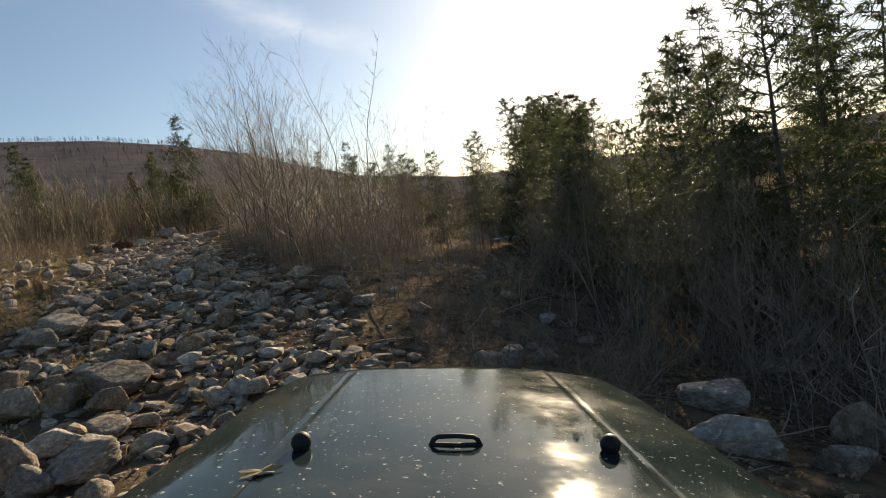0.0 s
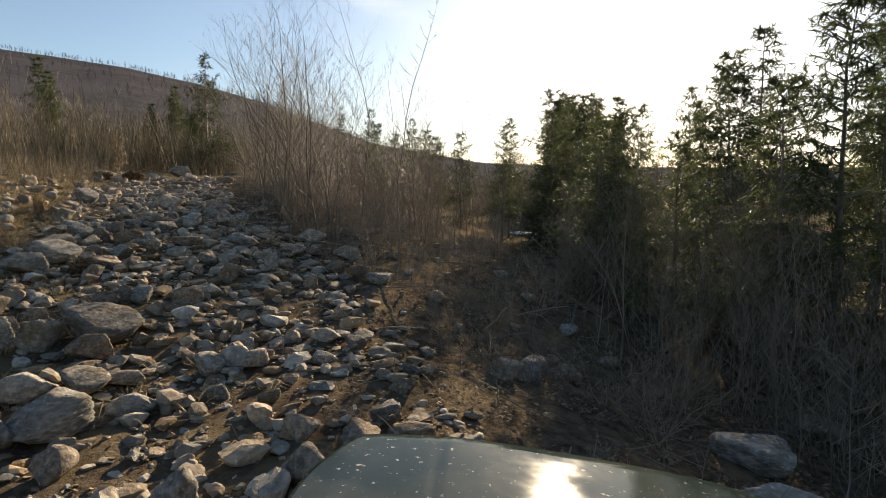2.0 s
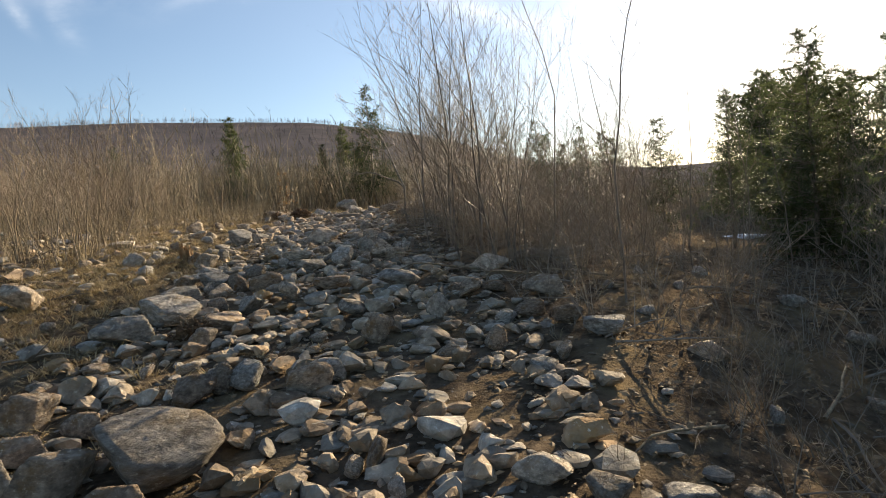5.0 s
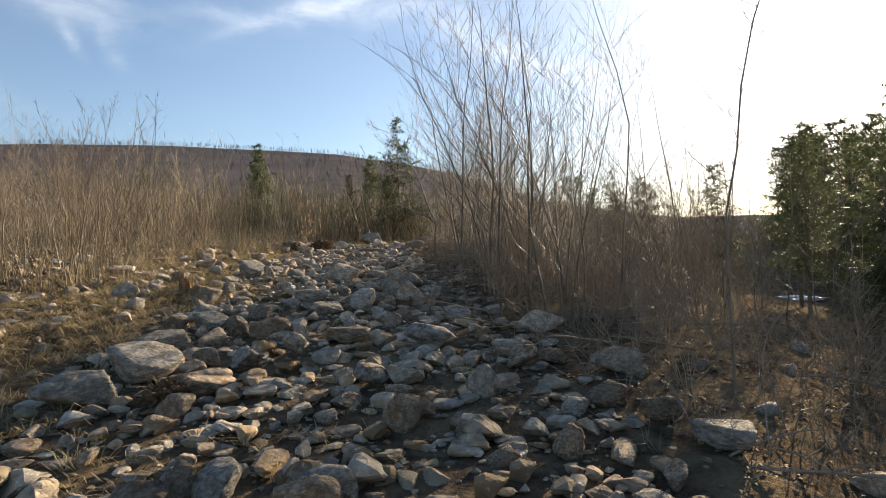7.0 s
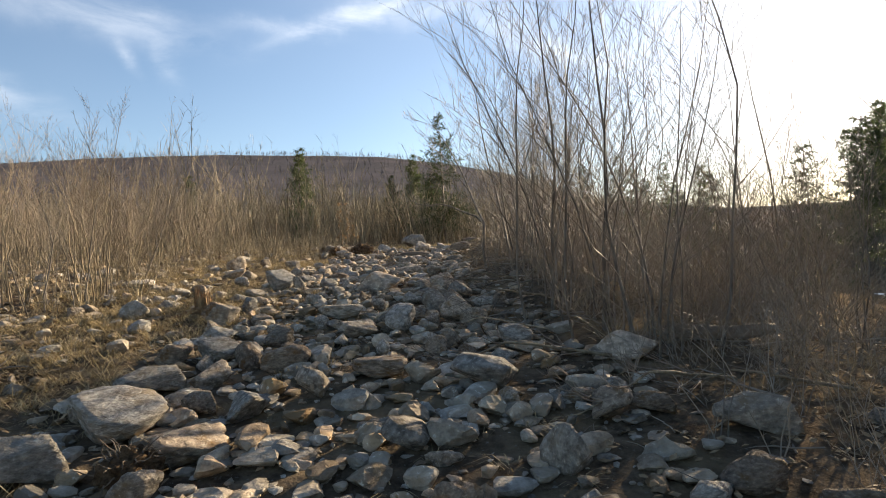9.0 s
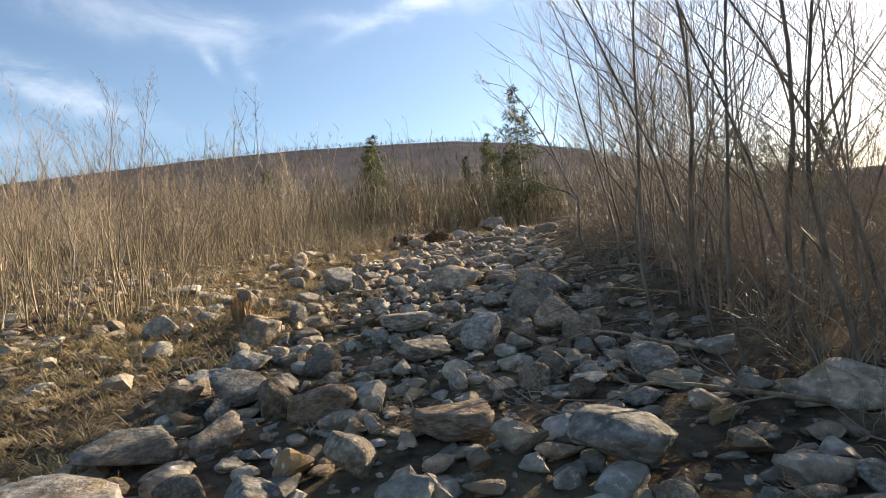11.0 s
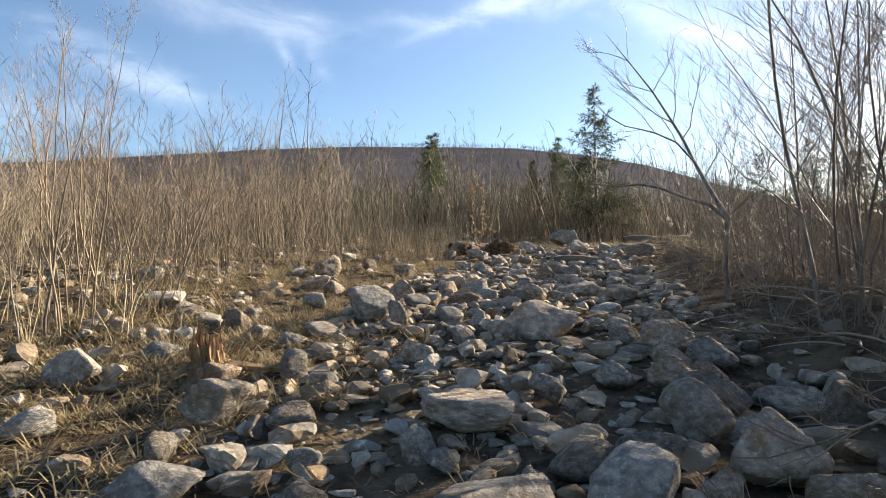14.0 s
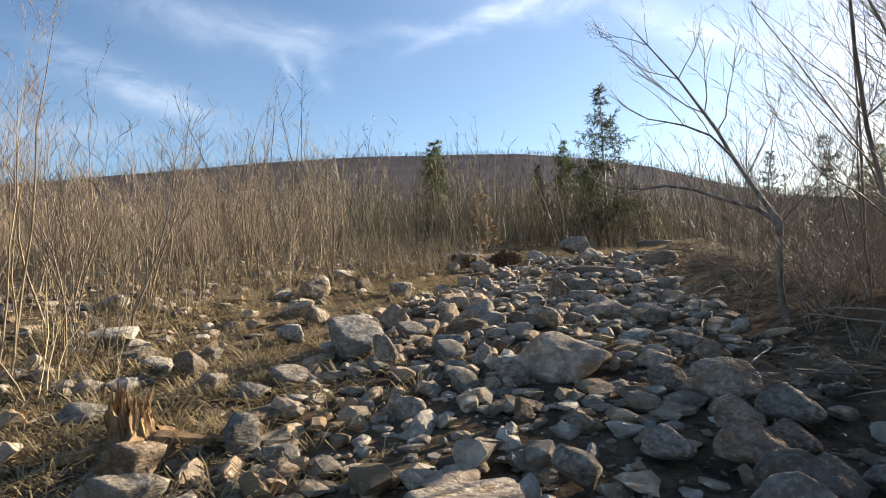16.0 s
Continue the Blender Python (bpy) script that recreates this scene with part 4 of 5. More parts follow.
# ---- conifers ----
def conifer(seed, height, width, whorls, droop, bare=0.12, gaps=0.15, per=7, leaf=1.0, thick=1.0):
    """A trunk and a crown of boughs whose side twigs carry flat sprays of needles."""
    rng = random.Random(seed)
    TV, TF, LV, LF, CV, CF = [], [], [], [], [], []
    tube(TV, TF, [Vector((rng.gauss(0, 0.03), rng.gauss(0, 0.03), -0.1 + (height + 0.1) * i / 8)) for i in range(9)], [height * 0.012 * (1 - i / 8.3) for i in range(9)], 6)

    def spray(p, out, size):
        broad = out.cross(Vector((rng.gauss(0, 0.5), rng.gauss(0, 0.5), 1))).normalized() * size * 0.075
        q = len(CV)
        CV.extend((p - broad, p + broad, p + out * size + Vector((0, 0, -0.15 * size))))
        CF.append((q, q + 1, q + 2))

    for w in range(whorls):
        f = bare + (0.99 - bare) * (w + rng.uniform(-0.4, 0.4)) / whorls
        reach = width * (1 - f) ** 0.75 * rng.uniform(0.6, 1.2) + 0.15
        for b in range(rng.randint(4, 6)):
            if rng.random() < gaps:
                continue
            a = rng.uniform(0, 6.283)
            length = reach * rng.uniform(0.5, 1.15)
            limb = bent(rng, Vector((0, 0, height * f)), Vector((math.cos(a), math.sin(a), droop + 0.55 * f)), length, 4, 0.1, 0.02)
            tube(LV, LF, limb, [0.013 * (1 - k / 5) + 0.003 for k in range(5)], 3)
            count = max(5, int(length * 10 * thick))
            for n in range(count):
                g = 0.12 + 0.88 * (n + 0.5) / count
                k = min(3, int(g * 4))
                p = limb[k].lerp(limb[k + 1], min(1.0, g * 4 - k))
                d = (limb[k + 1] - limb[k]).normalized()
                side = -1 if n % 2 else 1
                out = (d * rng.uniform(0.2, 0.9) + d.cross(Vector((0, 0, 1))) * side * rng.uniform(0.5, 1) + Vector((0, 0, rng.gauss(-0.05, 0.4)))).normalized()
                twig = length * rng.uniform(0.15, 0.38) * (1.2 - 0.7 * g) + 0.08
                for m in range(per):
                    c = p + out * twig * (0.1 + 0.98 * m / per)
                    way = (out + Vector((rng.gauss(0, 0.6), rng.gauss(0, 0.6), rng.gauss(-0.1, 0.45)))).normalized()
                    spray(c, way, rng.uniform(0.12, 0.24) * leaf)
    return TV, TF, LV, LF, CV, CF


CONIFERS = [conifer(1, 7.0, 1.9, 26, -0.15, 0.1, 0.12, 12, 0.85), conifer(2, 6.0, 2.0, 24, 0.0, 0.03, 0.12, 12, 0.85), conifer(3, 8.0, 2.3, 28, 0.1, 0.22, 0.1, 13, 0.8), conifer(4, 5.0, 1.8, 22, -0.1, 0.02, 0.12, 12, 0.85)]
CONIFERS += [conifer(11, 7.0, 1.7, 20, -0.1, 0.1, 0.15, 7, 1.5, 0.8), conifer(12, 6.0, 1.8, 18, 0.0, 0.03, 0.15, 7, 1.5, 0.8), conifer(13, 5.0, 1.6, 17, -0.1, 0.02, 0.15, 7, 1.5, 0.8), conifer(14, 8.4, 2.9, 22, 0.0, 0.12, 0.25, 9, 1.3, 1.2), conifer(15, 7.0, 2.1, 22, 0.1, 0.05, 0.15, 9, 1.4, 1.1)]
row = random.Random(33)
conifer_at = [(-4.2, 39.6, 7, 1.0), (-7.4, 48.0, 8, 0.98), (-8.9, 46.5, 8, 0.72), (-5.4, 42.5, 8, 0.62), (-14.2, 41.0, 8, 0.9), (-21.5, 62.0, 5, 1.5), (-29, 50, 6, 0.95), (-36, 26, 5, 0.8), (-33, 60, 6, 1.2), (11, 62, 7, 1.0), (14.5, 66, 6, 1.3), (8.5, 70, 5, 1.2), (19, 76, 7, 1.1), (11.2, 38.0, 5, 0.95), (13.2, 42.5, 6, 1.15), (9.2, 36.0, 6, 0.85), (8.0, 41.0, 5, 0.9)]
TALL = (7.0, 6.0, 8.0, 5.0, 7.0, 6.0, 5.0, 8.4, 7.0)
CREST_AZ = (24, 27, 36, 40, 45, 52, 75)
CREST_EL = (6.0, 9.3, 9.0, 12.0, 16.5, 20.0, 23.0)


def wood_edge(x, y, k):
    """The edge of the wood steps up from low firs to tall ones: a size that suits the place."""
    far, az = math.hypot(x - 0.2, y + 5.8), math.degrees(math.atan2(x - 0.2, y + 5.8))
    top = 1.7 + far * math.tan(radians(np.interp(az, CREST_AZ, CREST_EL))) * row.uniform(0.62, 1.05)
    return (x, y, k, max(0.35, (top - ground_z(x, y)) / TALL[k]))


for k in range(30):
    d = 24 + 75 * row.random() ** 1.6
    side = abs(row.gauss(0, 3.0)) + 0.6
    conifer_at.append(wood_edge(0.2 + 0.42 * d + side * 0.9, -5.8 + 0.9 * d - side * 0.42, row.choice((4, 5, 5, 6, 6))))
for x, y, k in ((13.2, 8.0, 0), (14.5, 6.0, 2), (11.0, 4.2, 1), (10.6, 1.5, 0), (12.2, -1.5, 0), (9.6, 6.8, 3), (10.4, 10.2, 1), (15.5, 3, 0), (12, -5.5, 1), (11.5, 13.0, 3), (13.0, 17.0, 1),
                (12.6, 14.6, 0), (8.9, 3.6, 3), (14.8, 19.5, 3), (9.4, -1.2, 3), (16.5, 12, 0), (14.2, 10.5, 1), (17, 8, 0), (6.9, 8.8, 3), (7.6, 10.4, 1), (7.4, 12.8, 3), (8.4, 14.8, 1), (7.0, 6.6, 3), (7.6, 4.8, 1), (8.8, 16.8, 3), (9.8, 18.8, 1), (8.0, 7.6, 0), (8.9, 11.6, 0), (7.4, 15.4, 3), (7.6, 18.4, 3), (9.6, 14.2, 1), (6.4, 9.8, 3), (10.2, 16.4, 1)):
    conifer_at.append(wood_edge(x, y, k))
for x, y, k, top in ((8.3, 11.6, 1, 5.0),):
    conifer_at.append((x, y, k, (top - ground_z(x, y)) / TALL[k]))
for _ in range(11):
    x, y = row.uniform(14, 24), row.uniform(-9, 14)
    conifer_at.append(wood_edge(x, y, row.choice((4, 5))))


def open_ground(x, y, room):
    """False in the two narrow glades that lead up to the patch of snow."""
    for ax, ay in ((0.2, -5.8), (-0.1, 0.5)):
        dx, dy = 11.9 - ax, 22.5 - ay
        f = ((x - ax) * dx + (y - ay) * dy) / (dx * dx + dy * dy)
        if f < 1.03 and math.hypot(x - ax - f * dx, y - ay - f * dy) < room:
            return False
    return True


CLOSE_FIRS = [(7.7, 14.0, 2, 0.5), (9.2, 17.0, 2, 0.6)]
conifer_at = CLOSE_FIRS + [c for c in conifer_at if c[1] > 30 or open_ground(c[0], c[1], 0.8)]
first = {}
for x, y, k, size in conifer_at:
    m = standing(x, y, row.uniform(0, 360), size)
    if k in first:
        repeat(first[k], m)
        continue
    root = tagged(new("conifer"), "dark green conifer with uneven drooping boughs", "conifer tree", "conifers")
    root.matrix_basis = m
    TV, TF, LV, LF, CV, CF = CONIFERS[k]
    tagged(piece("branchwork", mesh_of("branchwork", LV, LF, GREY_BARK), root), kind="stuff")
    piece("trunk", mesh_of("trunk", TV, TF, GREY_BARK, True), root)
    piece("crown", mesh_of("crown", CV, CF, NEEDLES), root, "dark green needled crown")
    first[k] = root

# Bare brush in front of the conifers and low brush under the shrubs
brush = []
for _ in range(330):
    f = row.random()
    x, y = 8.2 + 20 * f + row.gauss(0, 1.5), -5 + 50 * f + row.gauss(0, 2.0)
    if x - float(trail_x(y)) > 5:
        brush.append((row.randrange(8), x, y, ground_z(x, y), row.uniform(0, 6.3), *[row.uniform(0.7, 1.45)] * 3))
for _ in range(100):
    y = row.uniform(8, 34)
    x = float(trail_x(y)) + row.uniform(3.0, 8)
    brush.append((row.randrange(8), x, y, ground_z(x, y), row.uniform(0, 6.3), *[row.uniform(0.25, 0.55)] * 3))
for _ in range(380):
    y = row.uniform(16, 62)
    x = float(trail_x(y)) + 4 + row.random() * min(30, 5 + 0.42 * y)
    brush.append((row.randrange(8), x, y, ground_z(x, y), row.uniform(0, 6.3), *[row.uniform(0.4, 0.95)] * 3))
for _ in range(300):
    y = row.uniform(1.5, 17)
    x = float(trail_x(y)) + row.uniform(1.9, 7.5)
    s = row.uniform(0.1, 0.3)
    brush.append((row.randrange(8, 12), x, y, ground_z(x, y), row.uniform(0, 6.3), s * 1.5, s * 1.5, s))
LIGHT += [brushy(340 + s, 2.0, 0.012, 15, 0.62, 0.55, 0.06, 0.006) for s in range(4)]
for _ in range(190):
    y = row.uniform(6.5, 24)
    x = float(trail_x(y)) + 2.9 + 5.5 * row.random() ** 1.3 + 0.5 * math.sin(y * 1.3)
    brush.append((row.randrange(12, 16), x, y, ground_z(x, y), row.uniform(0, 6.3), *[row.uniform(0.3, 0.72)] * 3))
for _ in range(160):
    y = row.uniform(-4, 7)
    x = row.uniform(5.6, 10)
    brush.append((row.randrange(12, 16), x, y, ground_z(x, y), row.uniform(0, 6.3), *[row.uniform(0.4, 1.1)] * 3))
brush = [b for b in brush if (b[7] < 0.3 or open_ground(b[1], b[2], 0.4)) and not (22 < b[2] < 38 and b[1] < 6)]
for _ in range(90):
    y = row.uniform(10, 20)
    x = float(trail_x(y)) + row.uniform(3.4, 6.5)
    brush.append((row.randrange(12, 16), x, y, ground_z(x, y), row.uniform(0, 6.3), *[row.uniform(0.45, 0.85)] * 3))
for _ in range(190):
    y = row.uniform(10, 19)
    x = float(trail_x(y)) + row.uniform(2.1, 4.6)
    s = row.uniform(0.14, 0.36)
    brush.append((row.randrange(12, 16), x, y, ground_z(x, y), row.uniform(0, 6.3), s * 1.4, s * 1.4, s))
for _ in range(260):
    y = row.uniform(-1, 15)
    x = float(trail_x(y)) + row.uniform(2.3, 8.5)
    s = row.uniform(0.12, 0.34)
    brush.append((row.randrange(12, 16), x, y, ground_z(x, y), row.uniform(0, 6.3), s * 1.4, s * 1.4, s))
scatter("bare_brush", LIGHT, brush, FAR_TWIGS, "tangled leafless brush in the shade of the conifers", "brush")

# Woods on the far hill
HILL = [brushy(900 + s, 5.4, 0.09, 9, 0.42, 1.0, 0.15, 0.11) for s in range(4)]
woods = []
while len(woods) < 1700:
    az = math.radians(row.uniform(-18, 66))
    r = 90 + 620 * row.random() ** 0.6 if row.random() < 0.62 else row.uniform(672, 706)
    x, y = -math.sin(az) * r, 3 + math.cos(az) * r
    woods.append((row.randrange(4), x, y, float(lay(x, y)), row.uniform(0, 6.3), *[row.uniform(0.5, 1.15) * (0.4 + 0.6 * min(1, r / 450))] * 3))
scatter("hillside_woods", HILL, woods, HILL_TWIGS, "leafless woods covering the distant hill", "woods")


# ---- stump, log, snow ----
def stump():
    """A broken stump: a hollow, ribbed foot with spread roots and a crown of uneven upright splinters."""
    rng = random.Random(3)
    V, F, n, rings = [], [], 36, 10
    for j in range(rings + 1):
        f = j / rings
        for k in range(n):
            a = 6.2832 * k / n
            flare = 0.095 + 0.14 * (1 - f) ** 3 * (1 + 0.7 * math.cos(5 * a + 0.7)) + 0.014 * math.cos(11 * a + f) + rng.gauss(0, 0.005)
            jag = 0.1 * noise.noise((math.cos(a) * 2.2, math.sin(a) * 2.2, 4.0)) + 0.06 * rng.random() * (j == rings)
            V.append((math.cos(a) * flare - 0.04 * f, math.sin(a) * flare, (0.3 + jag) * f - 0.06))
    for j in range(rings):
        for k in range(n):
            q, k2 = j * n, (k + 1) % n
            F.append((q + k, q + k2, q + n + k2, q + n + k))
    c = len(V)
    V.append((-0.04, 0, 0.14))
    F += [(rings * n + k, rings * n + (k + 1) % n, c) for k in range(n)]
    slivers = []
    for k in range(56):
        a = 6.2832 * (k + 0.7 * rng.random()) / 56
        d = rng.uniform(0.07, 0.1)
        p = Vector((math.cos(a) * d - 0.035, math.sin(a) * d, rng.uniform(0.08, 0.2)))
        tall = rng.uniform(0.12, 0.26) * (1.45 if math.cos(a - 2.4) > 0.3 else 0.85)
        SV, SF = [], []
        tube(SV, SF, bent(rng, p, Vector((rng.gauss(0, 0.1), rng.gauss(0, 0.1), 1)), tall, 3, 0.06, 0), [0.012, 0.011, 0.008, 0.002], 4)
        slivers.append(("splinter", SV, SF))
    for k in range(5):
        a = 1.2566 * k - 0.14
        d = Vector((math.cos(a), math.sin(a), -0.1))
        SV, SF = [], []
        tube(SV, SF, bent(rng, Vector((math.cos(a) * 0.1, math.sin(a) * 0.1, 0.08)), d, 0.45, 4, 0.12, -0.05), [0.055, 0.045, 0.03, 0.02, 0.008], 6)
        slivers.append(("root", SV, SF))
    return mesh_of("stump", V, F, ROT), slivers


body, slivers = stump()
ob = new("stump", body)
ob.matrix_basis = standing(-5.2, 11.2, 30) @ Matrix.Diagonal((1.3, 1.3, 0.95, 1))
tagged(ob, "splintered orange-brown rotten tree stump on the stony bank", "stump")
for kind, SV, SF in slivers:
    piece(kind, mesh_of(kind, SV, SF, ROT), ob)
EV, EF = [], []
tube(EV, EF, [Vector((0.16 * i, 0.02 * math.sin(i * 1.7), 0.08 + 0.02 * math.sin(i))) for i in range(9)], [0.09, 0.1, 0.095, 0.1, 0.09, 0.085, 0.09, 0.08, 0.06], 9, True)
for x, y, turn, size in ((-3.7, 20.8, 12, 1.3), (-7.4, 24.3, 60, 1.5), (1.4, 8.9, -10, 0.9), (-2.6, 32.6, 8, 1.9)):
    ob = new("log", mesh_of("log", EV, EF, LOG, True))
    ob.matrix_basis = standing(x, y, turn, size)
    tagged(ob, "short weathered brown log lying on the ground", "log", "fallen logs")

def root_mass():
    """A torn-up root plate: a lump of earth bristling with broken roots."""
    rng = random.Random(8)
    bm = bmesh.new()
    bmesh.ops.create_icosphere(bm, subdivisions=4, radius=1)
    for v in bm.verts:
        d = v.co.normalized()
        k = 1 + 0.3 * noise.noise(d * 2.2) + 0.14 * noise.noise(d * 6)
        v.co = Vector((d.x * 0.42 * k, d.y * 0.3 * k, d.z * 0.26 * k + 0.18))
    me = bpy.data.meshes.new("root_clump")
    bm.to_mesh(me)
    bm.free()
    me.materials.append(ROOT_EARTH)
    V, F = [], []
    for _ in range(46):
        a, e = rng.uniform(0, 6.283), rng.uniform(-0.2, 1.2)
        d = Vector((math.cos(a) * math.cos(e), math.sin(a) * math.cos(e), math.sin(e)))
        p = Vector((d.x * 0.36, d.y * 0.25, d.z * 0.22 + 0.18))
        tube(V, F, bent(rng, p, d, rng.uniform(0.15, 0.45), 4, 0.3, -0.08), [0.014, 0.011, 0.008, 0.005, 0.002], 4)
    return me, mesh_of("roots", V, F, LOG)


BRANCH_AT = [(0.75, 8.3, 175, 1.3), (1.3, 8.9, 20, 1.0), (0.2, 9.5, 150, 1.1), (1.7, 7.6, 200, 1.2), (0.9, 9.9, 330, 0.9), (0.35, 10.9, 190, 1.1), (1.9, 9.3, 240, 1.0), (2.5, 7.2, 160, 1.1), (-0.1, 12.6, 170, 0.9), (0.6, 13.4, 210, 1.0), (3.2, 3.6, 35, 1.2), (2.2, 3.2, 200, 1.0)]
first_branch = None
for x, y, turn, size in BRANCH_AT:
    if first_branch:
        repeat(first_branch, standing(x, y, turn, size))
        continue
    r6 = random.Random(31)
    LV, LF, WV, WF = [], [], [], []
    bough = bent(r6, Vector((0, 0, 0.05)), Vector((1, 0.1, 0.42)), 1.7, 8, 0.13, -0.04)
    tube(LV, LF, bough, [0.016, 0.015, 0.013, 0.011, 0.009, 0.007, 0.005, 0.004, 0.002], 5)
    for k in range(9):
        j = r6.randint(1, 6)
        grow(r6, bough[j], (bough[j + 1] - bough[j]).normalized() + Vector((r6.gauss(0, 0.5), r6.gauss(0, 0.6), r6.gauss(0.25, 0.3))), r6.uniform(0.3, 0.75), 0.006, 1)
    first_branch = tagged(new("fallen_branch"), "pale bare branch with thin twigs lying over the bank", "branch", "fallen branches")
    first_branch.matrix_basis = standing(x, y, turn, size)
    piece("bough", mesh_of("bough", LV, LF, BARK, True), first_branch)
    piece("twig_spray", mesh_of("twig_spray", WV, WF, TWIGS), first_branch)

lump, strands = root_mass()
for x, y, turn, size in ((-5.95, 24.6, 20, 1.0), (-6.7, 23.4, 120, 0.7), (-2.95, 5.95, 60, 0.55)):
    ob = new("root_clump", lump)
    ob.matrix_basis = standing(x, y, turn, size)
    tagged(ob, "dark torn-up root clump with earth among the stones", "root clump", "root clumps")
    piece("root_tangle", strands, ob, "broken brown roots")

bm = bmesh.new()
bmesh.ops.create_icosphere(bm, subdivisions=4, radius=1)
for v in bm.verts:
    k = 0.9 + 0.45 * noise.noise(v.co * 2.2) + 0.35 * noise.noise(v.co * 5.5)
    v.co = Vector((v.co.x * 1.2 * k, v.co.y * 0.9 * k, v.co.z * 0.1 * k + 0.01))
me = bpy.data.meshes.new("snow_patch")
bm.to_mesh(me)
bm.free()
me.materials.append(SNOW)
me.polygons.foreach_set("use_smooth", [True] * len(me.polygons))
ob = new("snow_patch", me)
ob.matrix_basis = standing(11.9, 22.5, 20, 0.95)
tagged(ob, "small patch of old white snow on open ground", "snow")


# ---- grass, litter and twigs on the ground ----
def tuft(seed):
    rng = random.Random(seed)
    V, F = [], []
    for _ in range(9):
        a, l = rng.uniform(0, 6.283), rng.uniform(0.1, 0.3)
        d = Vector((math.cos(a), math.sin(a), 0))
        s = d.cross(Vector((0, 0, 1))) * 0.004
        p = d * rng.uniform(0, 0.06)
        q = len(V)
        V += [p - s, p + s, p + d * l * 0.4 + Vector((0, 0, l * 0.6)) + s * 0.8, p + d * l * 0.4 + Vector((0, 0, l * 0.6)) - s * 0.8, p + d * l * rng.uniform(0.8, 1.1) + Vector((0, 0, l * rng.uniform(0.1, 0.8)))]
        F += [(q, q + 1, q + 2, q + 3), (q + 3, q + 2, q + 4)]
    me = mesh_of("tuft", V, F, STRAW)
    return arrays(me)


TUFTS = [tuft(s) for s in range(6)]
rng = random.Random(77)
grass = []
while len(grass) < 9500:
    y = rng.uniform(-5, 36)
    u = rng.gauss(-4.9, 2.2) if rng.random() < 0.75 else rng.uniform(-20, 5)
    x = float(trail_x(y)) + u
    thick = noise.noise((x * 0.55, y * 0.55, 7.0))
    if thick < (0.12 if -2.4 < u < 1.6 else 0.0) or (u > 1.5 and rng.random() < 0.6):
        continue
    if len(grass) % 5 == 3:
        y = rng.uniform(10, 21)
        x = float(trail_x(y)) + float(bed_edges(y)[0]) + 0.3 - 4 * rng.random()
    if len(grass) % 5 == 1:
        x, y = rng.gauss(-5.9, 1.0), rng.uniform(4.5, 13)
    if len(grass) % 6 == 0:
        x, y = rng.uniform(-6.5, 0.8), rng.uniform(26.5, 37)
    s = rng.uniform(0.6, 1.4)
    grass.append((rng.randrange(6), x, y, ground_z(x, y) - 0.01, rng.uniform(0, 6.3), s, s, s * rng.uniform(0.3, 0.75)))
scatter("dead_grass", TUFTS, grass, STRAW, "tufts of matted straw-coloured dead grass", "grass")


def curl(seed):
    rng = random.Random(seed)
    V, F = [], []
    for _ in range(5):
        a = rng.uniform(0, 6.283)
        c = Vector((rng.gauss(0, 0.12), rng.gauss(0, 0.12), 0.012))
        e, f = Vector((math.cos(a), math.sin(a), rng.gauss(0, 0.3))) * 0.035, Vector((-math.sin(a), math.cos(a), rng.gauss(0, 0.3))) * 0.02
        q = len(V)
        V += [c - e, c - f, c + Vector((0, 0, 0.01)), c + f, c + e]
        F += [(q, q + 1, q + 2, q + 3), (q + 1, q + 4, q + 3, q + 2)]
    return arrays(mesh_of("leaf", V, F, LITTER))


LEAVES = [curl(s) for s in range(6)]
leaves = []
while len(leaves) < 7000:
    y = rng.uniform(-6, 26)
    u = rng.uniform(1.2, 8) if rng.random() < 0.5 else rng.uniform(-10, -2.5) if rng.random() < 0.8 else rng.uniform(-2.5, 1.4)
    x = float(trail_x(y)) + u
    leaves.append((rng.randrange(6), x, y, ground_z(x, y), rng.uniform(0, 6.3), *[rng.uniform(0.7, 1.4)] * 3))
scatter("leaf_litter", LEAVES, leaves, LITTER, "dry brown fallen leaves lying over the earth", "leaves")

STICKS = []
for s in range(5):
    r4 = random.Random(s)
    V, F = [], []
    tube(V, F, bent(r4, Vector((0, 0, 0.02)), Vector((1, 0, 0.1)), 1.0, 5, 0.12, 0.0), [0.012, 0.011, 0.009, 0.008, 0.006, 0.003], 4)
    tube(V, F, bent(r4, Vector((0.4, 0, 0.05)), Vector((0.6, 0.6, 0.5)), 0.5, 3, 0.15, 0.0), [0.007, 0.006, 0.004, 0.002], 3)
    STICKS.append(arrays(mesh_of("stick", V, F, TWIGS)))
sticks = []
for _ in range(520):
    y = rng.uniform(-5, 24)
    u = rng.uniform(1.3, 8) if rng.random() < 0.7 else rng.uniform(-12, -4)
    x = float(trail_x(y)) + u
    sticks.append((rng.randrange(5), x, y, ground_z(x, y), rng.uniform(0, 6.3), *[rng.uniform(0.4, 1.3)] * 3))
scatter("fallen_twigs", STICKS, sticks, FAR_TWIGS, "dead twigs and sticks fallen on the ground", "twigs")


# ---- the vehicle, standing where the drive begins ----
SEAT = look((0.235, -5.73, 1.71), (0.808, -3.82, 1.585), -9.6) @ pose(0, 0, 0, -90, 0, 0)
vehicle = tagged(new("off_road_vehicle"), "mud-splashed dark green open off-road vehicle standing on the trail", "vehicle")
vehicle.matrix_basis = SEAT @ Matrix.Translation((0.04, 0, -1.55))
TOP = 1.55 - 0.486


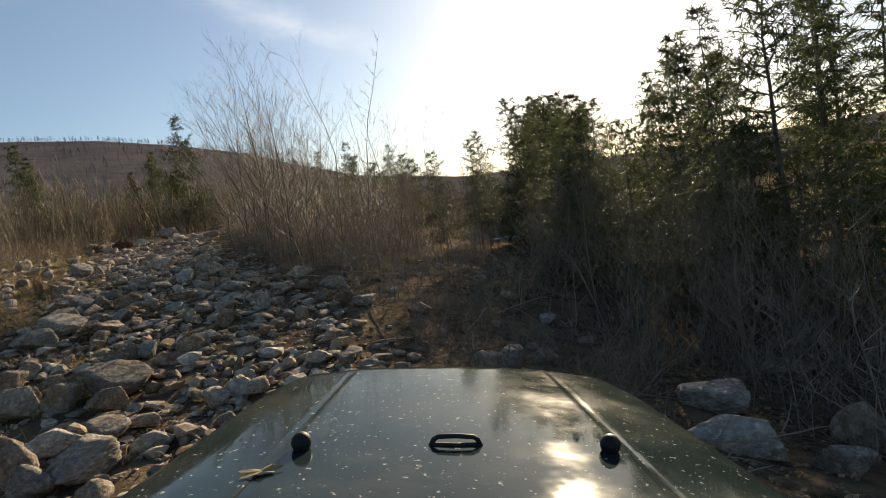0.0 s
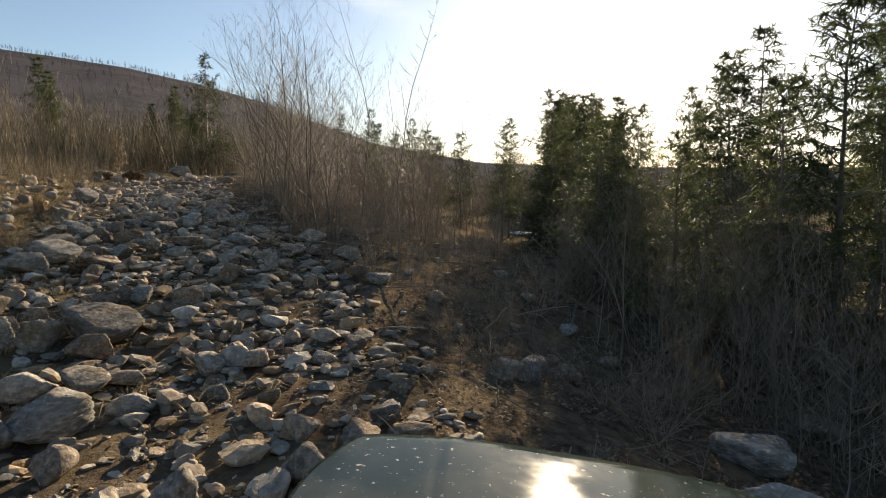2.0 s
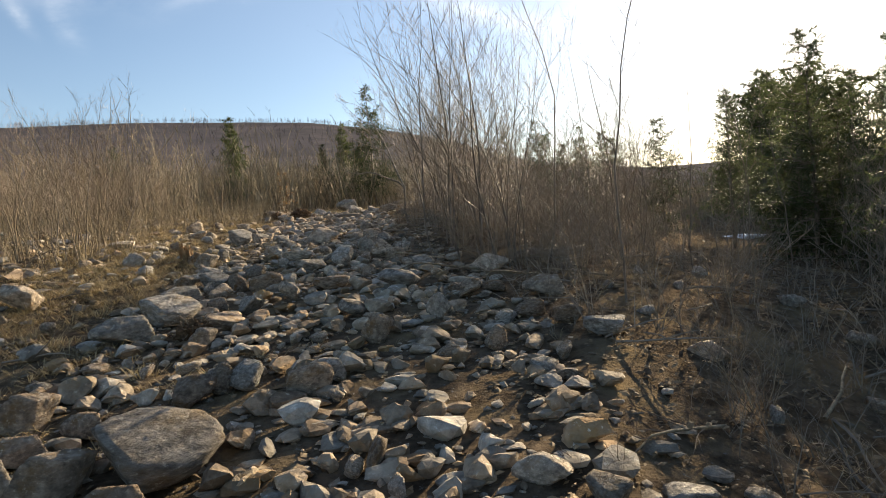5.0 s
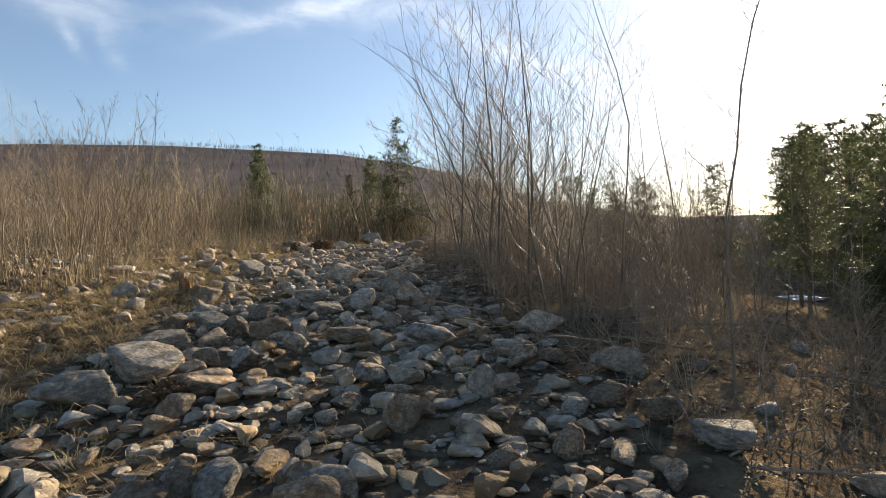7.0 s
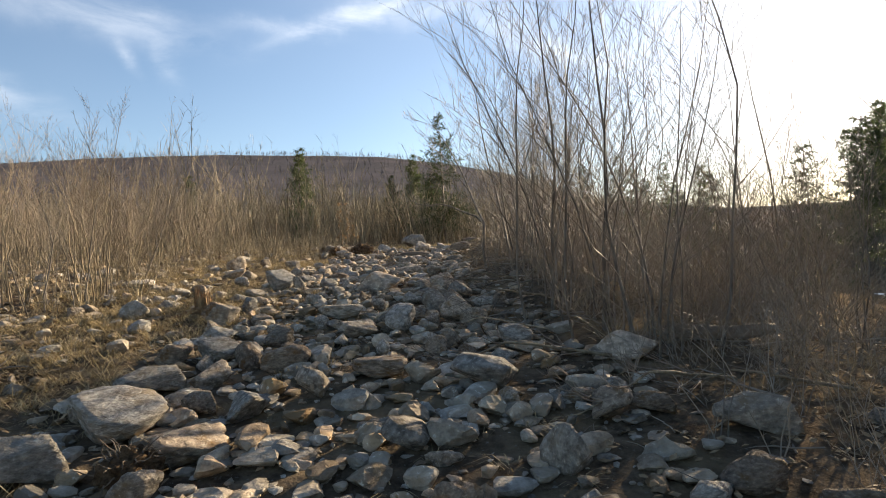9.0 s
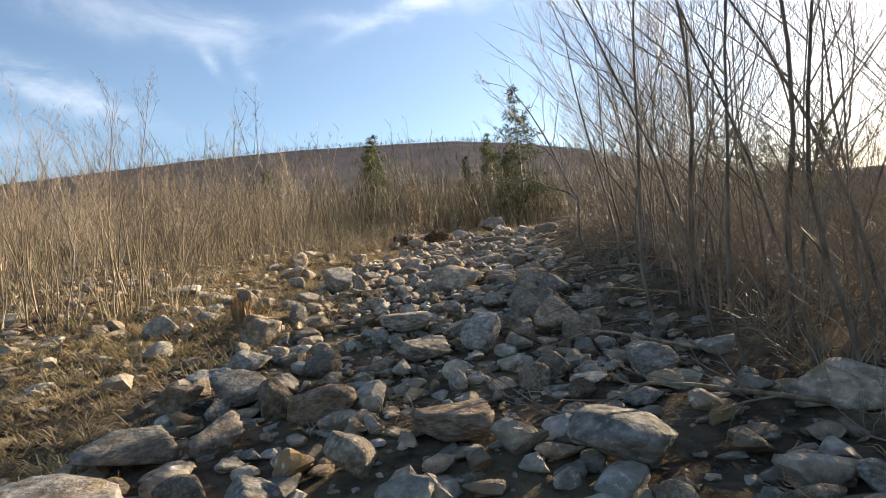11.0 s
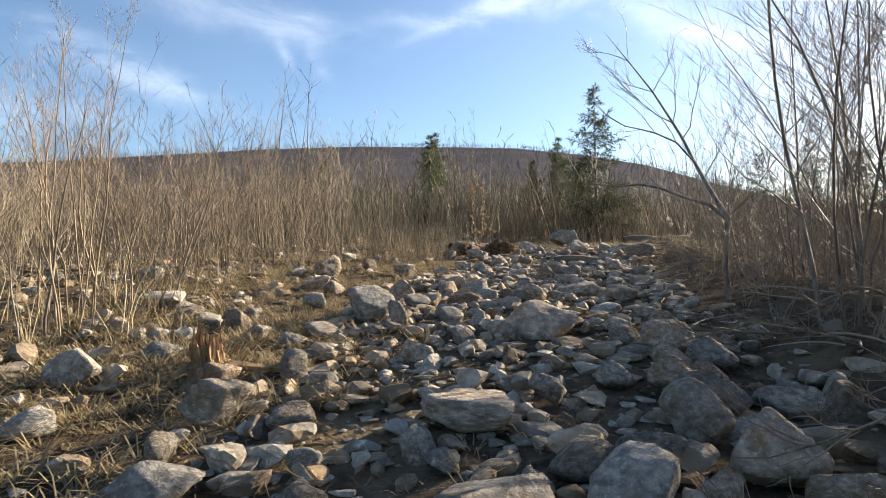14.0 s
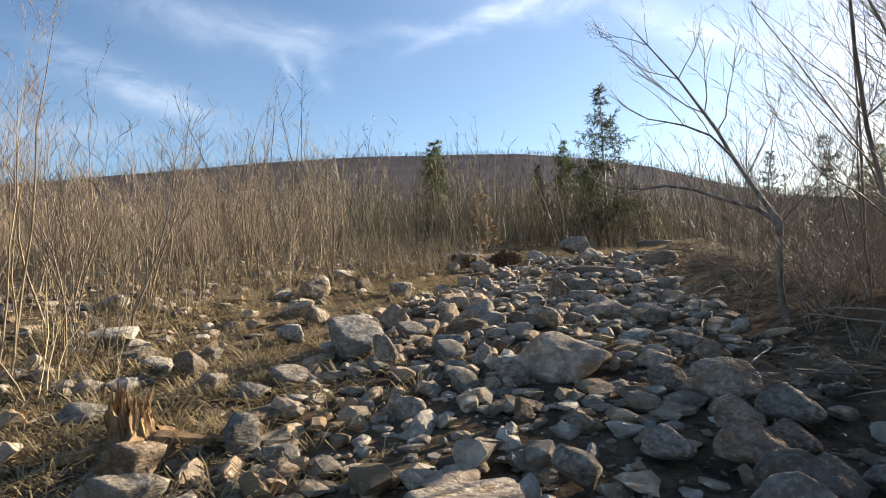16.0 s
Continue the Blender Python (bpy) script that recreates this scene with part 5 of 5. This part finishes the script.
def bevelled_box(w, d, h, at, r=0.02):
    bm = bmesh.new()
    bmesh.ops.create_cube(bm, size=1.0)
    for v in bm.verts:
        v.co = Vector((v.co.x * w + at[0], v.co.y * d + at[1], v.co.z * h + at[2]))
    bmesh.ops.bevel(bm, geom=bm.edges[:], offset=r, segments=3, affect="EDGES")
    return bm


def hood():
    """A crowned panel that narrows forwards, with two creases and a front edge that rolls down."""
    V, F = [], []
    ns, nc = 40, 140
    for j in range(ns + 1):
        s = j / ns
        y = 0.72 + 1.55 * s
        crease = 0.425 - 0.07 * s
        half = 0.7 - 0.07 * s - 0.16 * max(0.0, (s - 0.72) / 0.28) ** 2.2
        roll = 0.16 * max(0.0, (s - 0.93) / 0.07) ** 2
        for i in range(nc + 1):
            e = 2 * i / nc - 1
            x = e * half
            a = abs(x)
            z = 0.012 * (1 - (x / 0.4) ** 2) if a < crease else -0.13 * (a - crease) - 0.55 * max(0.0, (a - crease) - 0.12) ** 2
            z -= 0.003 * math.exp(-((a - crease) / 0.009) ** 2)
            V.append((x, y, TOP + z - roll))
    for j in range(ns):
        for i in range(nc):
            q = j * (nc + 1) + i
            F.append((q, q + 1, q + nc + 2, q + nc + 1))
    return mesh_of("hood", V, F, PAINT, True)


panel = piece("hood", hood(), vehicle, "glossy dark green hood with dried mud specks")
m = panel.modifiers.new("thick", "SOLIDIFY")
m.thickness, m.offset = 0.012, -1
for side in (-1, 1):
    V, F = [], []
    for j in range(25):
        s = j / 24
        y, x = 0.76 + 1.42 * s, side * (0.425 - 0.07 * s)
        for dx, dz in ((-0.006, -0.001), (0, 0.0005), (0.006, -0.001)):
            V.append((x + dx * (1 + 0.3 * math.sin(j * 1.9)), y, TOP - 0.003 + dz))
    F = [(3 * j + k, 3 * j + k + 1, 3 * j + k + 4, 3 * j + k + 3) for j in range(24) for k in (0, 1)]
    piece("crease_mud", mesh_of("crease_mud", V, F, MUD), panel, "dried mud in the crease")
    # rubber stop on a short foot
    bm = bmesh.new()
    bmesh.ops.create_uvsphere(bm, u_segments=20, v_segments=12, radius=0.023)
    for v in bm.verts:
        v.co = Vector((v.co.x + side * 0.35, v.co.y + 1.26, TOP + 0.018 + max(v.co.z, -0.018) * 1.05))
    part("rubber_stop", bm, RUBBER, panel, "black rubber stop", True)
V, F = [], []
arch = [Vector((-0.058, 1.27, TOP + 0.008)), Vector((-0.05, 1.27, TOP + 0.024)), Vector((-0.04, 1.27, TOP + 0.03)), Vector((0.0, 1.27, TOP + 0.032)), Vector((0.04, 1.27, TOP + 0.03)), Vector((0.05, 1.27, TOP + 0.024)), Vector((0.058, 1.27, TOP + 0.008))]
tube(V, F, arch, [0.006] * 7, 8, True)
tube(V, F, [Vector((-0.06, 1.27, TOP + 0.012)), Vector((0, 1.262, TOP + 0.013)), Vector((0.06, 1.27, TOP + 0.012))], [0.006] * 3, 8, True)
piece("tie_loop", mesh_of("tie_loop", V, F, RUBBER, True), panel, "black metal tie-down loop")
part("grille", bevelled_box(0.92, 0.06, 0.42, (0, 2.17, TOP - 0.36), 0.02), PAINT, vehicle)
part("cowl", bevelled_box(1.34, 0.5, 0.12, (0, 0.47, TOP - 0.075), 0.03), PAINT, vehicle)
part("tub", bevelled_box(1.46, 2.0, 0.5, (0, -0.75, TOP - 0.42), 0.05), PAINT, vehicle)
part("chassis", bevelled_box(0.9, 3.6, 0.16, (0, 0.4, 0.42), 0.03), STEEL, vehicle)
part("bumper", bevelled_box(1.4, 0.14, 0.14, (0, 2.42, 0.5), 0.025), STEEL, vehicle)
for side in (-1, 1):
    part("engine_side", bevelled_box(0.05, 1.4, 0.3, (side * 0.5, 1.42, TOP - 0.27), 0.015), PAINT, vehicle)
    part("fender", bevelled_box(0.3, 0.9, 0.05, (side * 0.68, 1.62, TOP - 0.27), 0.02), RUBBER, vehicle)
    bm = bevelled_box(0.11, 0.16, 0.05, (side * 0.69, 1.84, TOP - 0.155), 0.018)
    part("marker_lamp", bm, LAMP, vehicle, "pale marker lamp on the fender", True)
    for y in (1.62, -1.0):
        bm = bmesh.new()
        bmesh.ops.create_cone(bm, cap_ends=True, segments=36, radius1=0.4, radius2=0.4, depth=0.27)
        bmesh.ops.bevel(bm, geom=[e for e in bm.edges if len(e.link_faces) == 2 and e.calc_face_angle() > 1], offset=0.05, segments=3, affect="EDGES")
        bmesh.ops.rotate(bm, verts=bm.verts, matrix=Matrix.Rotation(radians(90), 3, "Y"))
        bmesh.ops.translate(bm, verts=bm.verts, vec=(side * 0.72, y, 0.4))
        wheel = part("tyre", bm, TYRE, vehicle, "muddy black tyre", True)
        bm = bmesh.new()
        bmesh.ops.create_cone(bm, cap_ends=True, segments=28, radius1=0.2, radius2=0.17, depth=0.06)
        bmesh.ops.rotate(bm, verts=bm.verts, matrix=Matrix.Rotation(radians(90 * side), 3, "Y"))
        bmesh.ops.translate(bm, verts=bm.verts, vec=(side * 0.865, y, 0.4))
        part("rim", bm, STEEL, wheel, "", True)

# An oak leaf lying on the hood
bm = bmesh.new()
ring = []
for k in range(28):
    a = 2 * math.pi * k / 28
    lobe = 0.028 * (1 + 0.28 * math.cos(7 * a)) * (1.25 + 0.45 * math.cos(a) ** 2)
    ring.append(bm.verts.new((math.cos(a) * lobe * 1.3, math.sin(a) * lobe * 0.75, 0.004 + 0.006 * math.sin(3 * a))))
mid = bm.verts.new((0, 0, 0.002))
for k in range(28):
    bm.faces.new((ring[k], ring[(k + 1) % 28], mid))
me = bpy.data.meshes.new("fallen_leaf")
bm.to_mesh(me)
bm.free()
me.materials.append(STRAW)
leaf = new("fallen_leaf", me)
leaf.matrix_basis = vehicle.matrix_basis @ pose(-0.4, 1.12, TOP + 0.004, 2, -4, 25) @ Matrix.Scale(0.62, 4)
leaf_thick = leaf.modifiers.new("thick", "SOLIDIFY")
leaf_thick.thickness = 0.001
tagged(leaf, "dry tan oak leaf lying on the dark hood", "leaf")
